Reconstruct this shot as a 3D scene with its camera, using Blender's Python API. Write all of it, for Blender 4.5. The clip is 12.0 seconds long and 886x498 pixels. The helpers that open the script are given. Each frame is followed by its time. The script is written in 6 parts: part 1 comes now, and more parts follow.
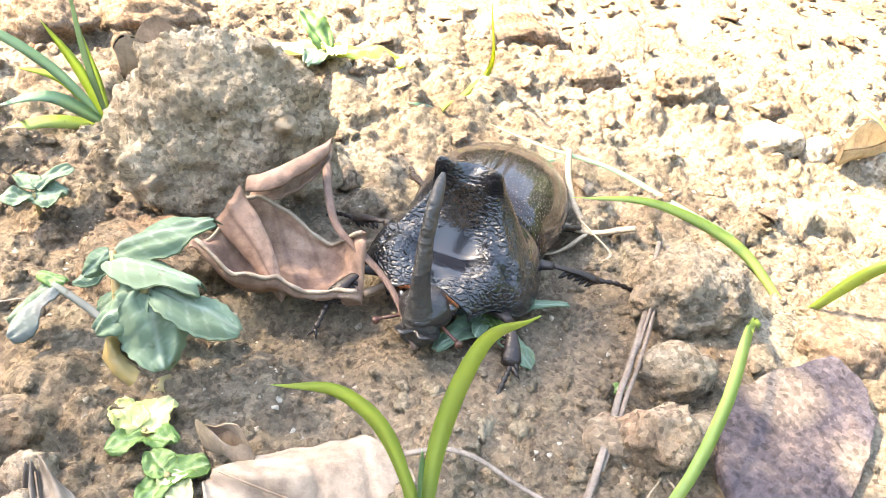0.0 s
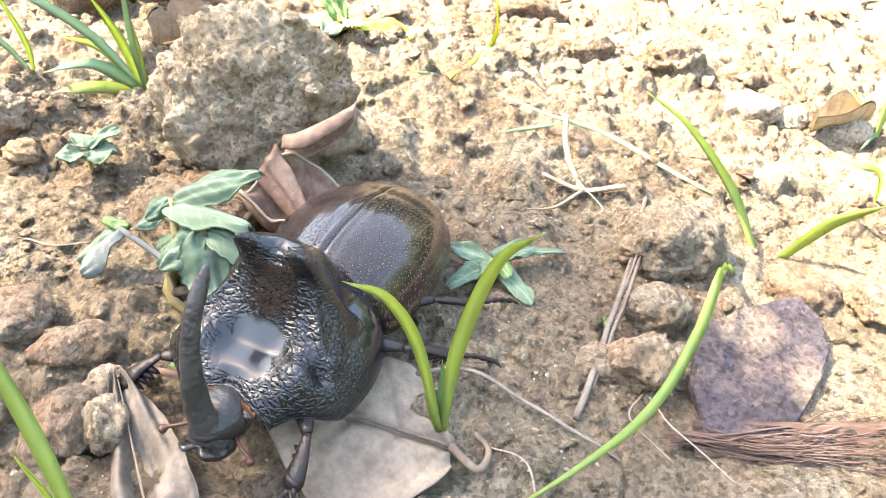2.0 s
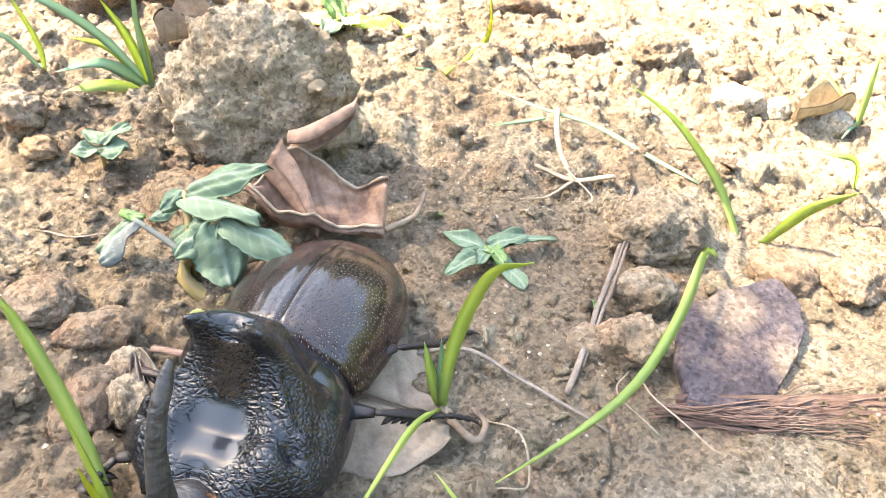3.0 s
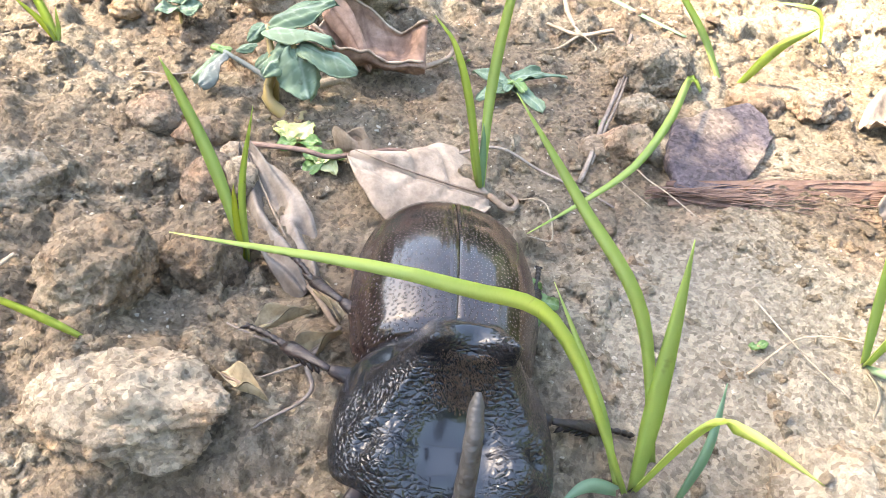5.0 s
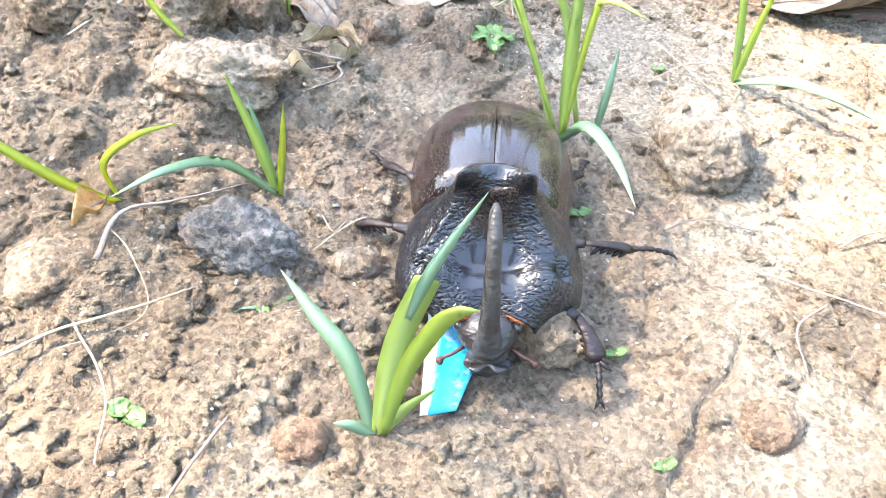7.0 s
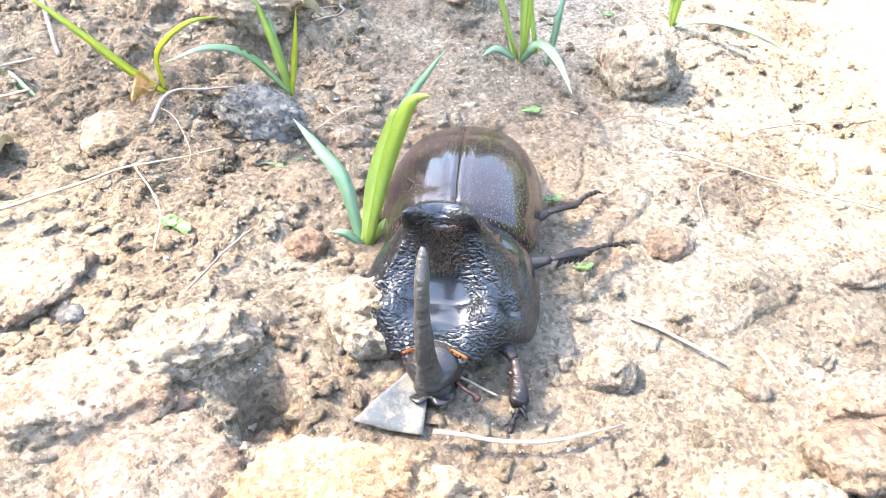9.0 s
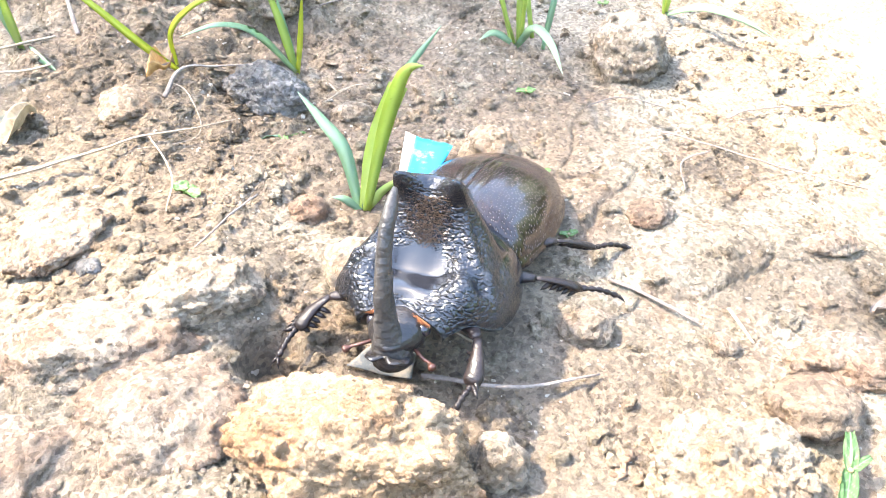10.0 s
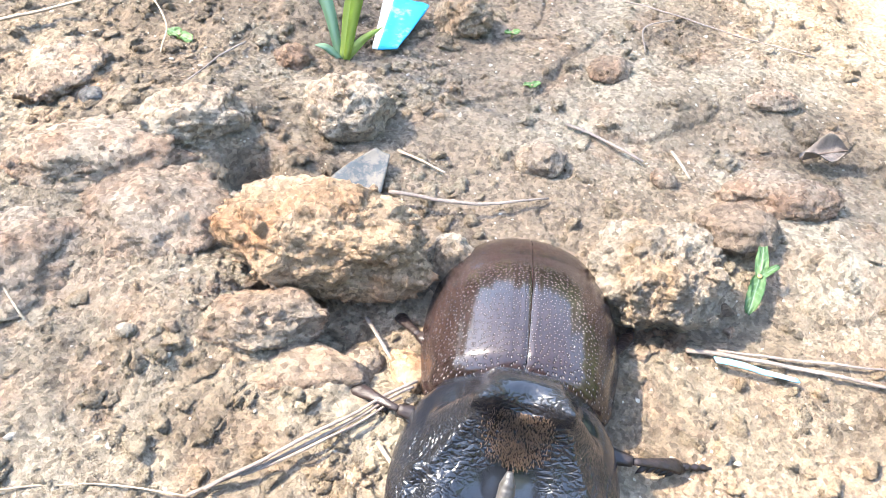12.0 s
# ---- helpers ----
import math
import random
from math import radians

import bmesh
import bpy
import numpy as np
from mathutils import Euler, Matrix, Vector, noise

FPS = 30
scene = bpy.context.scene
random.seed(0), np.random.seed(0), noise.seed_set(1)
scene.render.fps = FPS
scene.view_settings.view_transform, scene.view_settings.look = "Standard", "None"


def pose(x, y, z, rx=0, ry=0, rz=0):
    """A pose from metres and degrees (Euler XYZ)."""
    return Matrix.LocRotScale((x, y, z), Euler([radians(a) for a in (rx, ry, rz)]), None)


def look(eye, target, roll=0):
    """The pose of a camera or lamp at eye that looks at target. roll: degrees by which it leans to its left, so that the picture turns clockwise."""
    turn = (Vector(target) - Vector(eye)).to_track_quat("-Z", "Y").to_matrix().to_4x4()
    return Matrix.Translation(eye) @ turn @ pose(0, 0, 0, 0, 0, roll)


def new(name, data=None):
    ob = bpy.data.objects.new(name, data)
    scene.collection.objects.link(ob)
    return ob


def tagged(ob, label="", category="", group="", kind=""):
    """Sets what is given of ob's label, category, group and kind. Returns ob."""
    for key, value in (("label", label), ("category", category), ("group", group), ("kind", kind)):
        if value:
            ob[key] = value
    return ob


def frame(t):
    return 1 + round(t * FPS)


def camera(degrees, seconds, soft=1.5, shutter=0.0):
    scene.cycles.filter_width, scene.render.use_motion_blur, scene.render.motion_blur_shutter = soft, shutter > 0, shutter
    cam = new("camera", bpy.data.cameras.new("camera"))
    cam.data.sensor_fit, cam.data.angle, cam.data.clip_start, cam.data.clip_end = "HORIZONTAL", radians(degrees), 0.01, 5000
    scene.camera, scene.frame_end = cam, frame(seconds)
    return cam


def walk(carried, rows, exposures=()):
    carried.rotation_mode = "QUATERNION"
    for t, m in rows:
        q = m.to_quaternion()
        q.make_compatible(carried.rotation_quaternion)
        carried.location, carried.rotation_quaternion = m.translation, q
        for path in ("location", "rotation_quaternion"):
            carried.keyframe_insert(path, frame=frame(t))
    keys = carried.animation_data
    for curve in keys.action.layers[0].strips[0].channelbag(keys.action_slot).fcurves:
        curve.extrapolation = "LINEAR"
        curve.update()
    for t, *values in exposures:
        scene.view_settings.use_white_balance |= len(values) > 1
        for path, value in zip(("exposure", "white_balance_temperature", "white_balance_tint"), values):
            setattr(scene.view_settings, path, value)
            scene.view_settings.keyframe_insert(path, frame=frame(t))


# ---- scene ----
cam = camera(61.6, 12.0, 0.7)
PATH = [
    (0, (0.03463, 0.02481, 0.08525), (0.1132, 1.62258, -1.11515), 6.43),
    (0.5, (0.03393, 0.01976, 0.08741), (0.11688, 1.59509, -1.142), 6.82),
    (1, (0.03275, 0.0172, 0.08886), (0.11237, 1.58633, -1.14867), 6.94),
    (1.5, (0.03176, 0.01332, 0.08996), (0.12427, 1.57092, -1.16117), 7.12),
    (2, (0.03131, 0.00934, 0.092), (0.12861, 1.56064, -1.16657), 7.14),
    (2.5, (0.03152, 0.0062, 0.09327), (0.12871, 1.54698, -1.17816), 6.94),
    (2.7, (0.03171, 0.00488, 0.0943), (0.13146, 1.54802, -1.17407), 6.85),
    (4.5, (0.02046, -0.02196, 0.10079), (0.16903, 1.45024, -1.24478), 7.49),
    (5, (0.02157, -0.0386, 0.09503), (0.15749, 1.40627, -1.28115), 6.73),
    (5.5, (0.02054, -0.05187, 0.09624), (0.17214, 1.36541, -1.30673), 6.94),
    (6, (0.02162, -0.072, 0.09429), (0.16614, 1.33501, -1.31972), 6.56),
    (6.5, (0.02183, -0.09324, 0.09323), (0.17439, 1.29876, -1.33473), 6.43),
    (7, (0.02057, -0.11082, 0.09258), (0.1814, 1.28487, -1.33087), 6.31),
    (7.5, (0.021, -0.12678, 0.09302), (0.19504, 1.284, -1.31389), 7.05),
    (7.7, (0.02068, -0.13202, 0.09307), (0.19591, 1.28728, -1.3051), 6.88),
    (9.3, (0.0261, -0.15933, 0.0941), (0.15973, 1.29751, -1.26963), 5.68),
    (9.5, (0.02646, -0.16111, 0.09507), (0.15767, 1.29848, -1.26595), 5.78),
    (10, (0.02782, -0.16693, 0.09522), (0.14465, 1.28316, -1.27722), 5.80),
    (10.5, (0.02616, -0.16745, 0.09422), (0.12975, 1.2572, -1.30565), 5.80),
    (11, (0.02778, -0.17218, 0.09513), (0.12577, 1.23305, -1.32463), 6.49),
    (11.5, (0.03006, -0.18086, 0.09321), (0.14157, 1.18234, -1.36598), 6.84),
    (12, (0.03353, -0.18953, 0.09341), (0.16525, 1.12621, -1.40709), 7.95),
]
walk(cam, [(t, look(eye, target, roll)) for t, eye, target, roll in PATH],
     [(0.0, 4.18, 8450, 10), (2.5, 4.12, 8450, 10), (4.5, 3.88, 8150, 10), (5.5, 4.24, 7800, 10), (6.5, 4.42, 7450, 10), (7.5, 4.42, 7150, 10), (9.5, 4.50, 7150, 10), (10.5, 4.44, 7300, 10), (11.0, 4.30, 7100, 10), (12.0, 3.93, 6850, 9)])

# ---- light ----
SUN_FROM = Vector((-0.63, 0.21, 0.74)).normalized()
world = bpy.data.worlds.new("sky")
scene.world = world
world.use_nodes = True
wn = world.node_tree
sky = wn.nodes.new("ShaderNodeTexSky")
sky.sky_type = "NISHITA"
sky.sun_disc = False
sky.sun_elevation = math.asin(SUN_FROM.z)
sky.sun_rotation = math.atan2(SUN_FROM.x, SUN_FROM.y)
wn.links.new(sky.outputs[0], wn.nodes["Background"].inputs[0])
wn.nodes["Background"].inputs[1].default_value = 0.12
sun_data = bpy.data.lights.new("sun", "SUN")
sun_data.energy = 3.0
sun_data.angle = radians(1.4)
sun_data.color = (1.0, 0.94, 0.82)
sun = new("sun", sun_data)
sun.matrix_world = look(SUN_FROM, (0, 0, 0))

MM = 0.001


# ---- noise on arrays ----
PERM = np.random.RandomState(7).permutation(4096)


def hash3(i, j, k):
    return PERM[(PERM[(PERM[i & 4095] + j) & 4095] + k) & 4095]


def noise3(p):
    """Gradient noise at points p (n, 3), about -1 to 1."""
    c = np.floor(p).astype(int)
    f = p - c
    w = f * f * f * (f * (f * 6 - 15) + 10)
    total = np.zeros(len(p))
    for dx in (0, 1):
        for dy in (0, 1):
            for dz in (0, 1):
                h = hash3(c[:, 0] + dx, c[:, 1] + dy, c[:, 2] + dz)
                a, z = h * (2 * np.pi / 4096), ((h * 37) % 4096) / 2048 - 1
                r = np.sqrt(np.maximum(0, 1 - z * z))
                d = (f[:, 0] - dx) * r * np.cos(a) + (f[:, 1] - dy) * r * np.sin(a) + (f[:, 2] - dz) * z
                wx = w[:, 0] if dx else 1 - w[:, 0]
                wy = w[:, 1] if dy else 1 - w[:, 1]
                wz = w[:, 2] if dz else 1 - w[:, 2]
                total += d * wx * wy * wz
    return total * 1.6


def fbm(p, octaves=4, gain=0.5):
    total, amp = np.zeros(len(p)), 1.0
    for k in range(octaves):
        total += amp * noise3(p * 2.03 ** k + 17.3 * k)
        amp *= gain
    return total


def cells(x, y, size, seed):
    """Distances to the nearest and second nearest scattered seed, in cells, and the nearest one's number."""
    u, v = x / size, y / size
    i, j = np.floor(u).astype(int), np.floor(v).astype(int)
    f1, f2, who = np.full(len(x), 9.0), np.full(len(x), 9.0), np.zeros(len(x))
    for a in (-1, 0, 1):
        for b in (-1, 0, 1):
            h = hash3(i + a, j + b, seed)
            du, dv = i + a + h / 4096 - u, j + b + ((h * 53) % 4096) / 4096 - v
            d = np.hypot(du, dv)
            near = d < f1
            f2 = np.where(near, f1, np.minimum(f2, d))
            who = np.where(near, ((h * 29) % 4096) / 4096, who)
            f1 = np.where(near, d, f1)
    return f1, f2, who


def smooth(a, b, x):
    t = np.clip((x - a) / (b - a), 0, 1)
    return t * t * (3 - 2 * t)


# ---- the lie of the ground, in millimetres: centre, radii, height ----
MOUNDS = [
    (-30, 35, 30, 40, 4.0), (-45, 60, 22, 22, 5.0), (-10, 25, 16, 12, 3.0), (-6, 108, 22, 14, 4.0),
    (-4, -78, 20, 12, 4.5), (-22, -100, 20, 20, 2.0), (86, 126, 14, 14, 3.0), (130, 112, 16, 16, 3.0),
    (104, 56, 22, 14, 2.0), (100, -62, 18, 12, 2.5), (106, -100, 22, 14, 2.0), (60, 205, 60, 26, 4.0),
    (-20, 205, 40, 30, 5.0), (130, 215, 40, 30, 3.0), (10, -40, 9, 6, 2.0), (4, -122, 14, 12, 3.0),
    (22, -70, 7, 6, 3.0), (60, 98, 12, 9, 2.0), (-24, -28, 14, 12, 3.0), (12, -14, 9, 16, 2.0),
    (-40, -20, 20, 20, 3.0), (20, -136, 16, 9, 2.0),
]
HOLLOWS = [
    (8, -93.5, 4.4, 4.4, 9.0), (26, 150, 12, 8, 2.5), (-4, 8, 9, 4, 4.0), (34, -126, 11, 8, 4.0), (66, 132, 9, 9, 2.0),
    (24, -121, 13, 6, 3.5), (8, 44, 8, 10, 2.0), (-20, 50, 9, 6, 4.0), (-14, -4, 7, 4, 3.0), (75, -119, 12, 6, 2.5),
    (40, 130, 12, 10, 1.5), (96, -116, 14, 10, 1.5),
]
# where the beetle treads, the soil is even
TRACK = [(45, 134), (30, 114), (18, 93), (14, 84), (19, 45), (30, 27), (31, 8), (36, -12), (39, -22), (38, -50), (37, -75),
         (37, -91), (44, -118), (50, -141)]


def lie(x, y):
    """Height of the ground in metres at arrays x, y in metres."""
    x, y = np.asarray(x, float) / MM, np.asarray(y, float) / MM
    shape, x, y = x.shape, x.ravel(), y.ravel()
    p = np.stack([x, y, np.zeros_like(x)], 1)
    z = 2.2 * fbm(p / 46, 3)
    for cx, cy, rx, ry, h in MOUNDS:
        z += h * np.exp(-((x - cx) / rx) ** 2 - ((y - cy) / ry) ** 2)
    for cx, cy, rx, ry, h in HOLLOWS:
        z -= h * np.exp(-(((x - cx) / rx) ** 2 + ((y - cy) / ry) ** 2) ** 2)
    calm = np.zeros_like(x)
    for (ax, ay), (bx, by) in zip(TRACK, TRACK[1:]):
        dx, dy = bx - ax, by - ay
        s = np.clip(((x - ax) * dx + (y - ay) * dy) / (dx * dx + dy * dy), 0, 1)
        calm = np.maximum(calm, np.exp(-(((x - ax - s * dx) ** 2 + (y - ay - s * dy) ** 2) / 17 ** 2) ** 2))
    z *= 1 - 0.8 * calm
    # crusted and cracked towards the right, crumbly elsewhere
    crust = smooth(34, 66, x + 14 * noise3(p / 30 + 5)) * smooth(150, 120, y)
    crumb = (1 - 0.72 * crust) * (1 - 0.45 * calm) * (0.3 + 0.7 * smooth(-70, 25, y))
    bed = p / 15
    warp = np.stack([noise3(bed), noise3(bed + 31)], 1)
    f1, f2, who = cells(x + 4 * warp[:, 0], y + 4 * warp[:, 1], 11, 3)
    z += crumb * (1.8 + 1.9 * who) * np.maximum(0, 1 - (f1 / 0.66) ** 2) * (who > 0.35)
    f1, f2, who = cells(x + 2 * warp[:, 1], y + 2 * warp[:, 0], 4.6, 11)
    z += crumb * 2.4 * np.maximum(0, who - 0.25) * np.maximum(0, 1 - (f1 / 0.58) ** 3)
    f1, f2, who = cells(x, y, 2.3, 23)
    z += (0.25 + 0.75 * crumb) * 1.5 * np.maximum(0, who - 0.35) * np.maximum(0, 1 - (f1 / 0.6) ** 3)
    # drying cracks in the crust
    wide = np.stack([noise3(p / 22 + 9), noise3(p / 22 + 77)], 1)
    f1, f2, who = cells(x + 9 * wide[:, 0] + 1.5 * warp[:, 0], y + 9 * wide[:, 1] + 1.5 * warp[:, 1], 34, 41)
    z += crust * (1.0 * (who - 0.5) - 1.3 * np.exp(-((f2 - f1) / 0.014) ** 2) * smooth(0.3, 0.5, who))
    z += (0.45 + 0.75 * crumb) * 0.95 * fbm(p / 9.5 + 3, 4, 0.5) + (0.5 + 0.5 * crumb) * 0.36 * fbm(p / 2.2, 2)
    return (z * MM).reshape(shape)


def ground_at(x, y):
    return float(lie(np.array([x]), np.array([y]))[0])


# ---- materials ----
def material(name, rough=0.8):
    m = bpy.data.materials.new(name)
    m.use_nodes = True
    b = m.node_tree.nodes["Principled BSDF"]
    b.inputs["Roughness"].default_value = rough
    return m, m.node_tree, b


def node(nt, kind, **values):
    n = nt.nodes.new(kind)
    for k, v in values.items():
        n.inputs[k].default_value = v
    return n


def coords(nt, world_space=False):
    if world_space:
        return nt.nodes.new("ShaderNodeNewGeometry").outputs["Position"]
    return nt.nodes.new("ShaderNodeTexCoord").outputs["Object"]


def grain(nt, at, scale, detail=4.0, rough=0.6):
    n = node(nt, "ShaderNodeTexNoise", Scale=scale, Detail=detail, Roughness=rough)
    nt.links.new(at, n.inputs["Vector"])
    return n.outputs["Fac"]


def ramp(nt, fac, stops):
    r = nt.nodes.new("ShaderNodeValToRGB")
    e = r.color_ramp.elements
    while len(e) < len(stops):
        e.new(0.5)
    for el, (at, col) in zip(e, stops):
        el.position, el.color = at, (*col, 1)
    nt.links.new(fac, r.inputs["Fac"])
    return r.outputs["Color"]


def mix(nt, fac, a, b, blend="MIX"):
    m = nt.nodes.new("ShaderNodeMix")
    m.data_type, m.blend_type = "RGBA", blend
    for socket, v in ((m.inputs["Factor"], fac), (m.inputs["A"], a), (m.inputs["B"], b)):
        if hasattr(v, "links"):
            nt.links.new(v, socket)
        elif isinstance(v, tuple):
            socket.default_value = (*v, 1)
        else:
            socket.default_value = v
    return m.outputs["Result"]


def math_node(nt, op, a, b):
    m = nt.nodes.new("ShaderNodeMath")
    m.operation = op
    for socket, v in zip(m.inputs, (a, b)):
        if hasattr(v, "links"):
            nt.links.new(v, socket)
        else:
            socket.default_value = v
    return m.outputs[0]


def bump(nt, b, height, distance, strength=1.0, after=None):
    n = node(nt, "ShaderNodeBump", Strength=strength, Distance=distance)
    nt.links.new(height, n.inputs["Height"])
    if after is not None:
        nt.links.new(after, n.inputs["Normal"])
    nt.links.new(n.outputs[0], b.inputs["Normal"])
    return n.outputs[0]


def soil(name, dark, mid, pale, red, world_space=False, per_object=0.0, tone_spots=None):
    """Dry earth: broad stains, crumbs and sand grains of several colours."""
    m, nt, b = material(name, 0.93)
    b.inputs["Specular IOR Level"].default_value = 0.2
    at = coords(nt, world_space)
    if per_object:
        info = nt.nodes.new("ShaderNodeObjectInfo")
        add = nt.nodes.new("ShaderNodeVectorMath")
        nt.links.new(at, add.inputs[0])
        nt.links.new(info.outputs["Random"], add.inputs[1])
        at = add.outputs[0]
    broad = ramp(nt, grain(nt, at, 34, 5, 0.6), [(0.37, dark), (0.5, mid), (0.63, pale)])
    stain = ramp(nt, grain(nt, at, 85, 4, 0.7), [(0.50, (0, 0, 0)), (0.68, (1, 1, 1))])
    col = mix(nt, stain, broad, red)
    for where, reach, tone in tone_spots or ():
        # patches of their own tone: moister, browner earth, pale dry crust, others
        d = nt.nodes.new("ShaderNodeVectorMath")
        d.operation = "DISTANCE"
        d.inputs[1].default_value = where
        nt.links.new(at, d.inputs[0])
        far = math_node(nt, "DIVIDE", d.outputs["Value"], reach * 2)
        far = math_node(nt, "ADD", far, math_node(nt, "MULTIPLY", grain(nt, at, 45, 5, 0.65), 0.6))
        col = mix(nt, ramp(nt, far, [(0.62, (0.85, 0.85, 0.85)), (0.9, (0, 0, 0))]), col, tone)
    crumbs = ramp(nt, grain(nt, at, 420, 6, 0.8), [(0.28, (0.52, 0.49, 0.46)), (0.5, (1, 1, 1)), (0.74, (1.28, 1.25, 1.21))])
    col = mix(nt, 0.9, col, crumbs, "MULTIPLY")
    v = node(nt, "ShaderNodeTexVoronoi", Scale=1300.0)
    nt.links.new(at, v.inputs["Vector"])
    sand = ramp(nt, v.outputs["Color"], [(0.12, (0.48, 0.45, 0.43)), (0.5, (1, 1, 1)), (0.93, (1.5, 1.46, 1.4))])
    col = mix(nt, 0.7, col, sand, "MULTIPLY")
    nt.links.new(col, b.inputs["Base Color"])
    fine = bump(nt, b, grain(nt, at, 1000, 5, 0.8), 0.0013, 1.0)
    bump(nt, b, grain(nt, at, 240, 6, 0.72), 0.003, 1.0, fine)
    return m


# moist brown earth left, pale crust right, then four more browner patches
SOIL = soil("soil", (0.167, 0.126, 0.090), (0.254, 0.203, 0.149), (0.348, 0.291, 0.219), (0.284, 0.198, 0.137), True, tone_spots=(((-0.035, 0.055, 0.0), 0.062, (0.216, 0.162, 0.114)), ((0.085, 0.038, 0.0), 0.034, (0.305, 0.26, 0.203)), ((0.036, -0.03, 0.0), 0.04, (0.205, 0.155, 0.115)), ((-0.025, -0.025, 0.0), 0.038, (0.20, 0.148, 0.103)), ((0.045, -0.10, 0.0), 0.028, (0.215, 0.165, 0.122)), ((0.05, 0.115, 0.0), 0.034, (0.20, 0.15, 0.108))))
CLOD = soil("dry_clod", (0.185, 0.131, 0.094), (0.270, 0.203, 0.150), (0.36, 0.286, 0.217), (0.305, 0.19, 0.125), False, 1.0)
PALE_CLOD = soil("pale_clod", (0.28, 0.213, 0.152), (0.375, 0.298, 0.222), (0.465, 0.382, 0.292), (0.38, 0.26, 0.17), False, 1.0)
SANDY_CLOD = soil("sandy_clod", (0.33, 0.255, 0.18), (0.44, 0.36, 0.27), (0.54, 0.46, 0.36), (0.42, 0.31, 0.21), False, 1.0)
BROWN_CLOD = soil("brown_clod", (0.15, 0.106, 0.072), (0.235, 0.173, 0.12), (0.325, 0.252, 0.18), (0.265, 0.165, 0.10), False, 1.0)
GRIT = soil("soil_grit", (0.145, 0.110, 0.077), (0.225, 0.179, 0.128), (0.315, 0.263, 0.196), (0.25, 0.172, 0.11), True)
OCHRE = soil("ochre_clod", (0.26, 0.175, 0.105), (0.37, 0.26, 0.17), (0.45, 0.335, 0.235), (0.36, 0.20, 0.11), False, 1.0)
GREY_CLOD = soil("grey_clod", (0.18, 0.142, 0.108), (0.265, 0.215, 0.166), (0.35, 0.295, 0.232), (0.30, 0.205, 0.13), False, 1.0)
WHITE_STONE = soil("white_stone", (0.40, 0.34, 0.27), (0.50, 0.44, 0.36), (0.60, 0.54, 0.46), (0.46, 0.35, 0.25), False, 1.0)
RED_STONE = soil("red_stone", (0.26, 0.175, 0.12), (0.34, 0.25, 0.18), (0.42, 0.33, 0.25), (0.37, 0.19, 0.12), False, 1.0)
BLACK_STONE = soil("black_stone", (0.095, 0.089, 0.086), (0.15, 0.142, 0.136), (0.24, 0.222, 0.205), (0.28, 0.235, 0.19), False, 1.0)
# two paler pinkish patches, at the slab's upper left and lower right
SHALE = soil("purple_shale", (0.062, 0.052, 0.064), (0.105, 0.088, 0.104), (0.155, 0.13, 0.148), (0.23, 0.17, 0.155), True, tone_spots=(((0.0920, 0.1035, 0.004), 0.0062, (0.36, 0.27, 0.215)), ((0.1015, 0.0905, 0.004), 0.0056, (0.37, 0.28, 0.22))))


def green(name, deep, light, tip, translucency=0.45, vein=900.0, rough=0.45):
    m, nt, b = material(name, rough)
    at = coords(nt)
    info = nt.nodes.new("ShaderNodeObjectInfo")
    col = ramp(nt, grain(nt, at, 60, 3), [(0.3, deep), (0.62, light), (0.85, tip)])
    col = mix(nt, math_node(nt, "MULTIPLY", info.outputs["Random"], 0.5), col, tip)
    spots = ramp(nt, grain(nt, at, 520, 2), [(0.66, (1, 1, 1)), (0.76, (0.45, 0.36, 0.22))])
    col = mix(nt, 0.8, col, spots, "MULTIPLY")
    line = nt.nodes.new("ShaderNodeAttribute")
    line.attribute_name = "vein"
    col = mix(nt, math_node(nt, "MULTIPLY", line.outputs["Fac"], 0.8), col, tuple(0.12 + 0.88 * q for q in tip))
    nt.links.new(col, b.inputs["Base Color"])
    bump(nt, b, grain(nt, at, vein, 3), 0.0003, 0.5)
    t = nt.nodes.new("ShaderNodeBsdfTranslucent")
    nt.links.new(mix(nt, 0.5, col, tip), t.inputs["Color"])
    ms = nt.nodes.new("ShaderNodeMixShader")
    ms.inputs[0].default_value = translucency
    nt.links.new(b.outputs[0], ms.inputs[1])
    nt.links.new(t.outputs[0], ms.inputs[2])
    nt.links.new(ms.outputs[0], nt.nodes["Material Output"].inputs[0])
    return m


GRASS = green("grass_blade", (0.22, 0.35, 0.07), (0.36, 0.49, 0.12), (0.56, 0.63, 0.22), 0.6)
GRASS_YELLOW = green("yellow_grass", (0.26, 0.34, 0.02), (0.42, 0.50, 0.03), (0.60, 0.62, 0.10))
GRASS_BLUE = green("bluish_grass", (0.15, 0.29, 0.16), (0.24, 0.40, 0.24), (0.38, 0.50, 0.32), 0.5)
WEED_LEAF = green("weed_leaf", (0.075, 0.125, 0.075), (0.115, 0.175, 0.11), (0.17, 0.23, 0.155), 0.25, 700.0, 0.75)
WEED_PURPLE = green("purple_weed_leaf", (0.105, 0.09, 0.11), (0.135, 0.165, 0.135), (0.175, 0.23, 0.185), 0.25, 700.0, 0.75)
SEEDLING = green("seedling_leaf", (0.07, 0.16, 0.035), (0.125, 0.225, 0.06), (0.21, 0.30, 0.11), 0.4, 700.0)
PALE_SEEDLING = green("pale_seedling_leaf", (0.40, 0.45, 0.15), (0.58, 0.58, 0.28), (0.68, 0.66, 0.42), 0.45, 700.0)
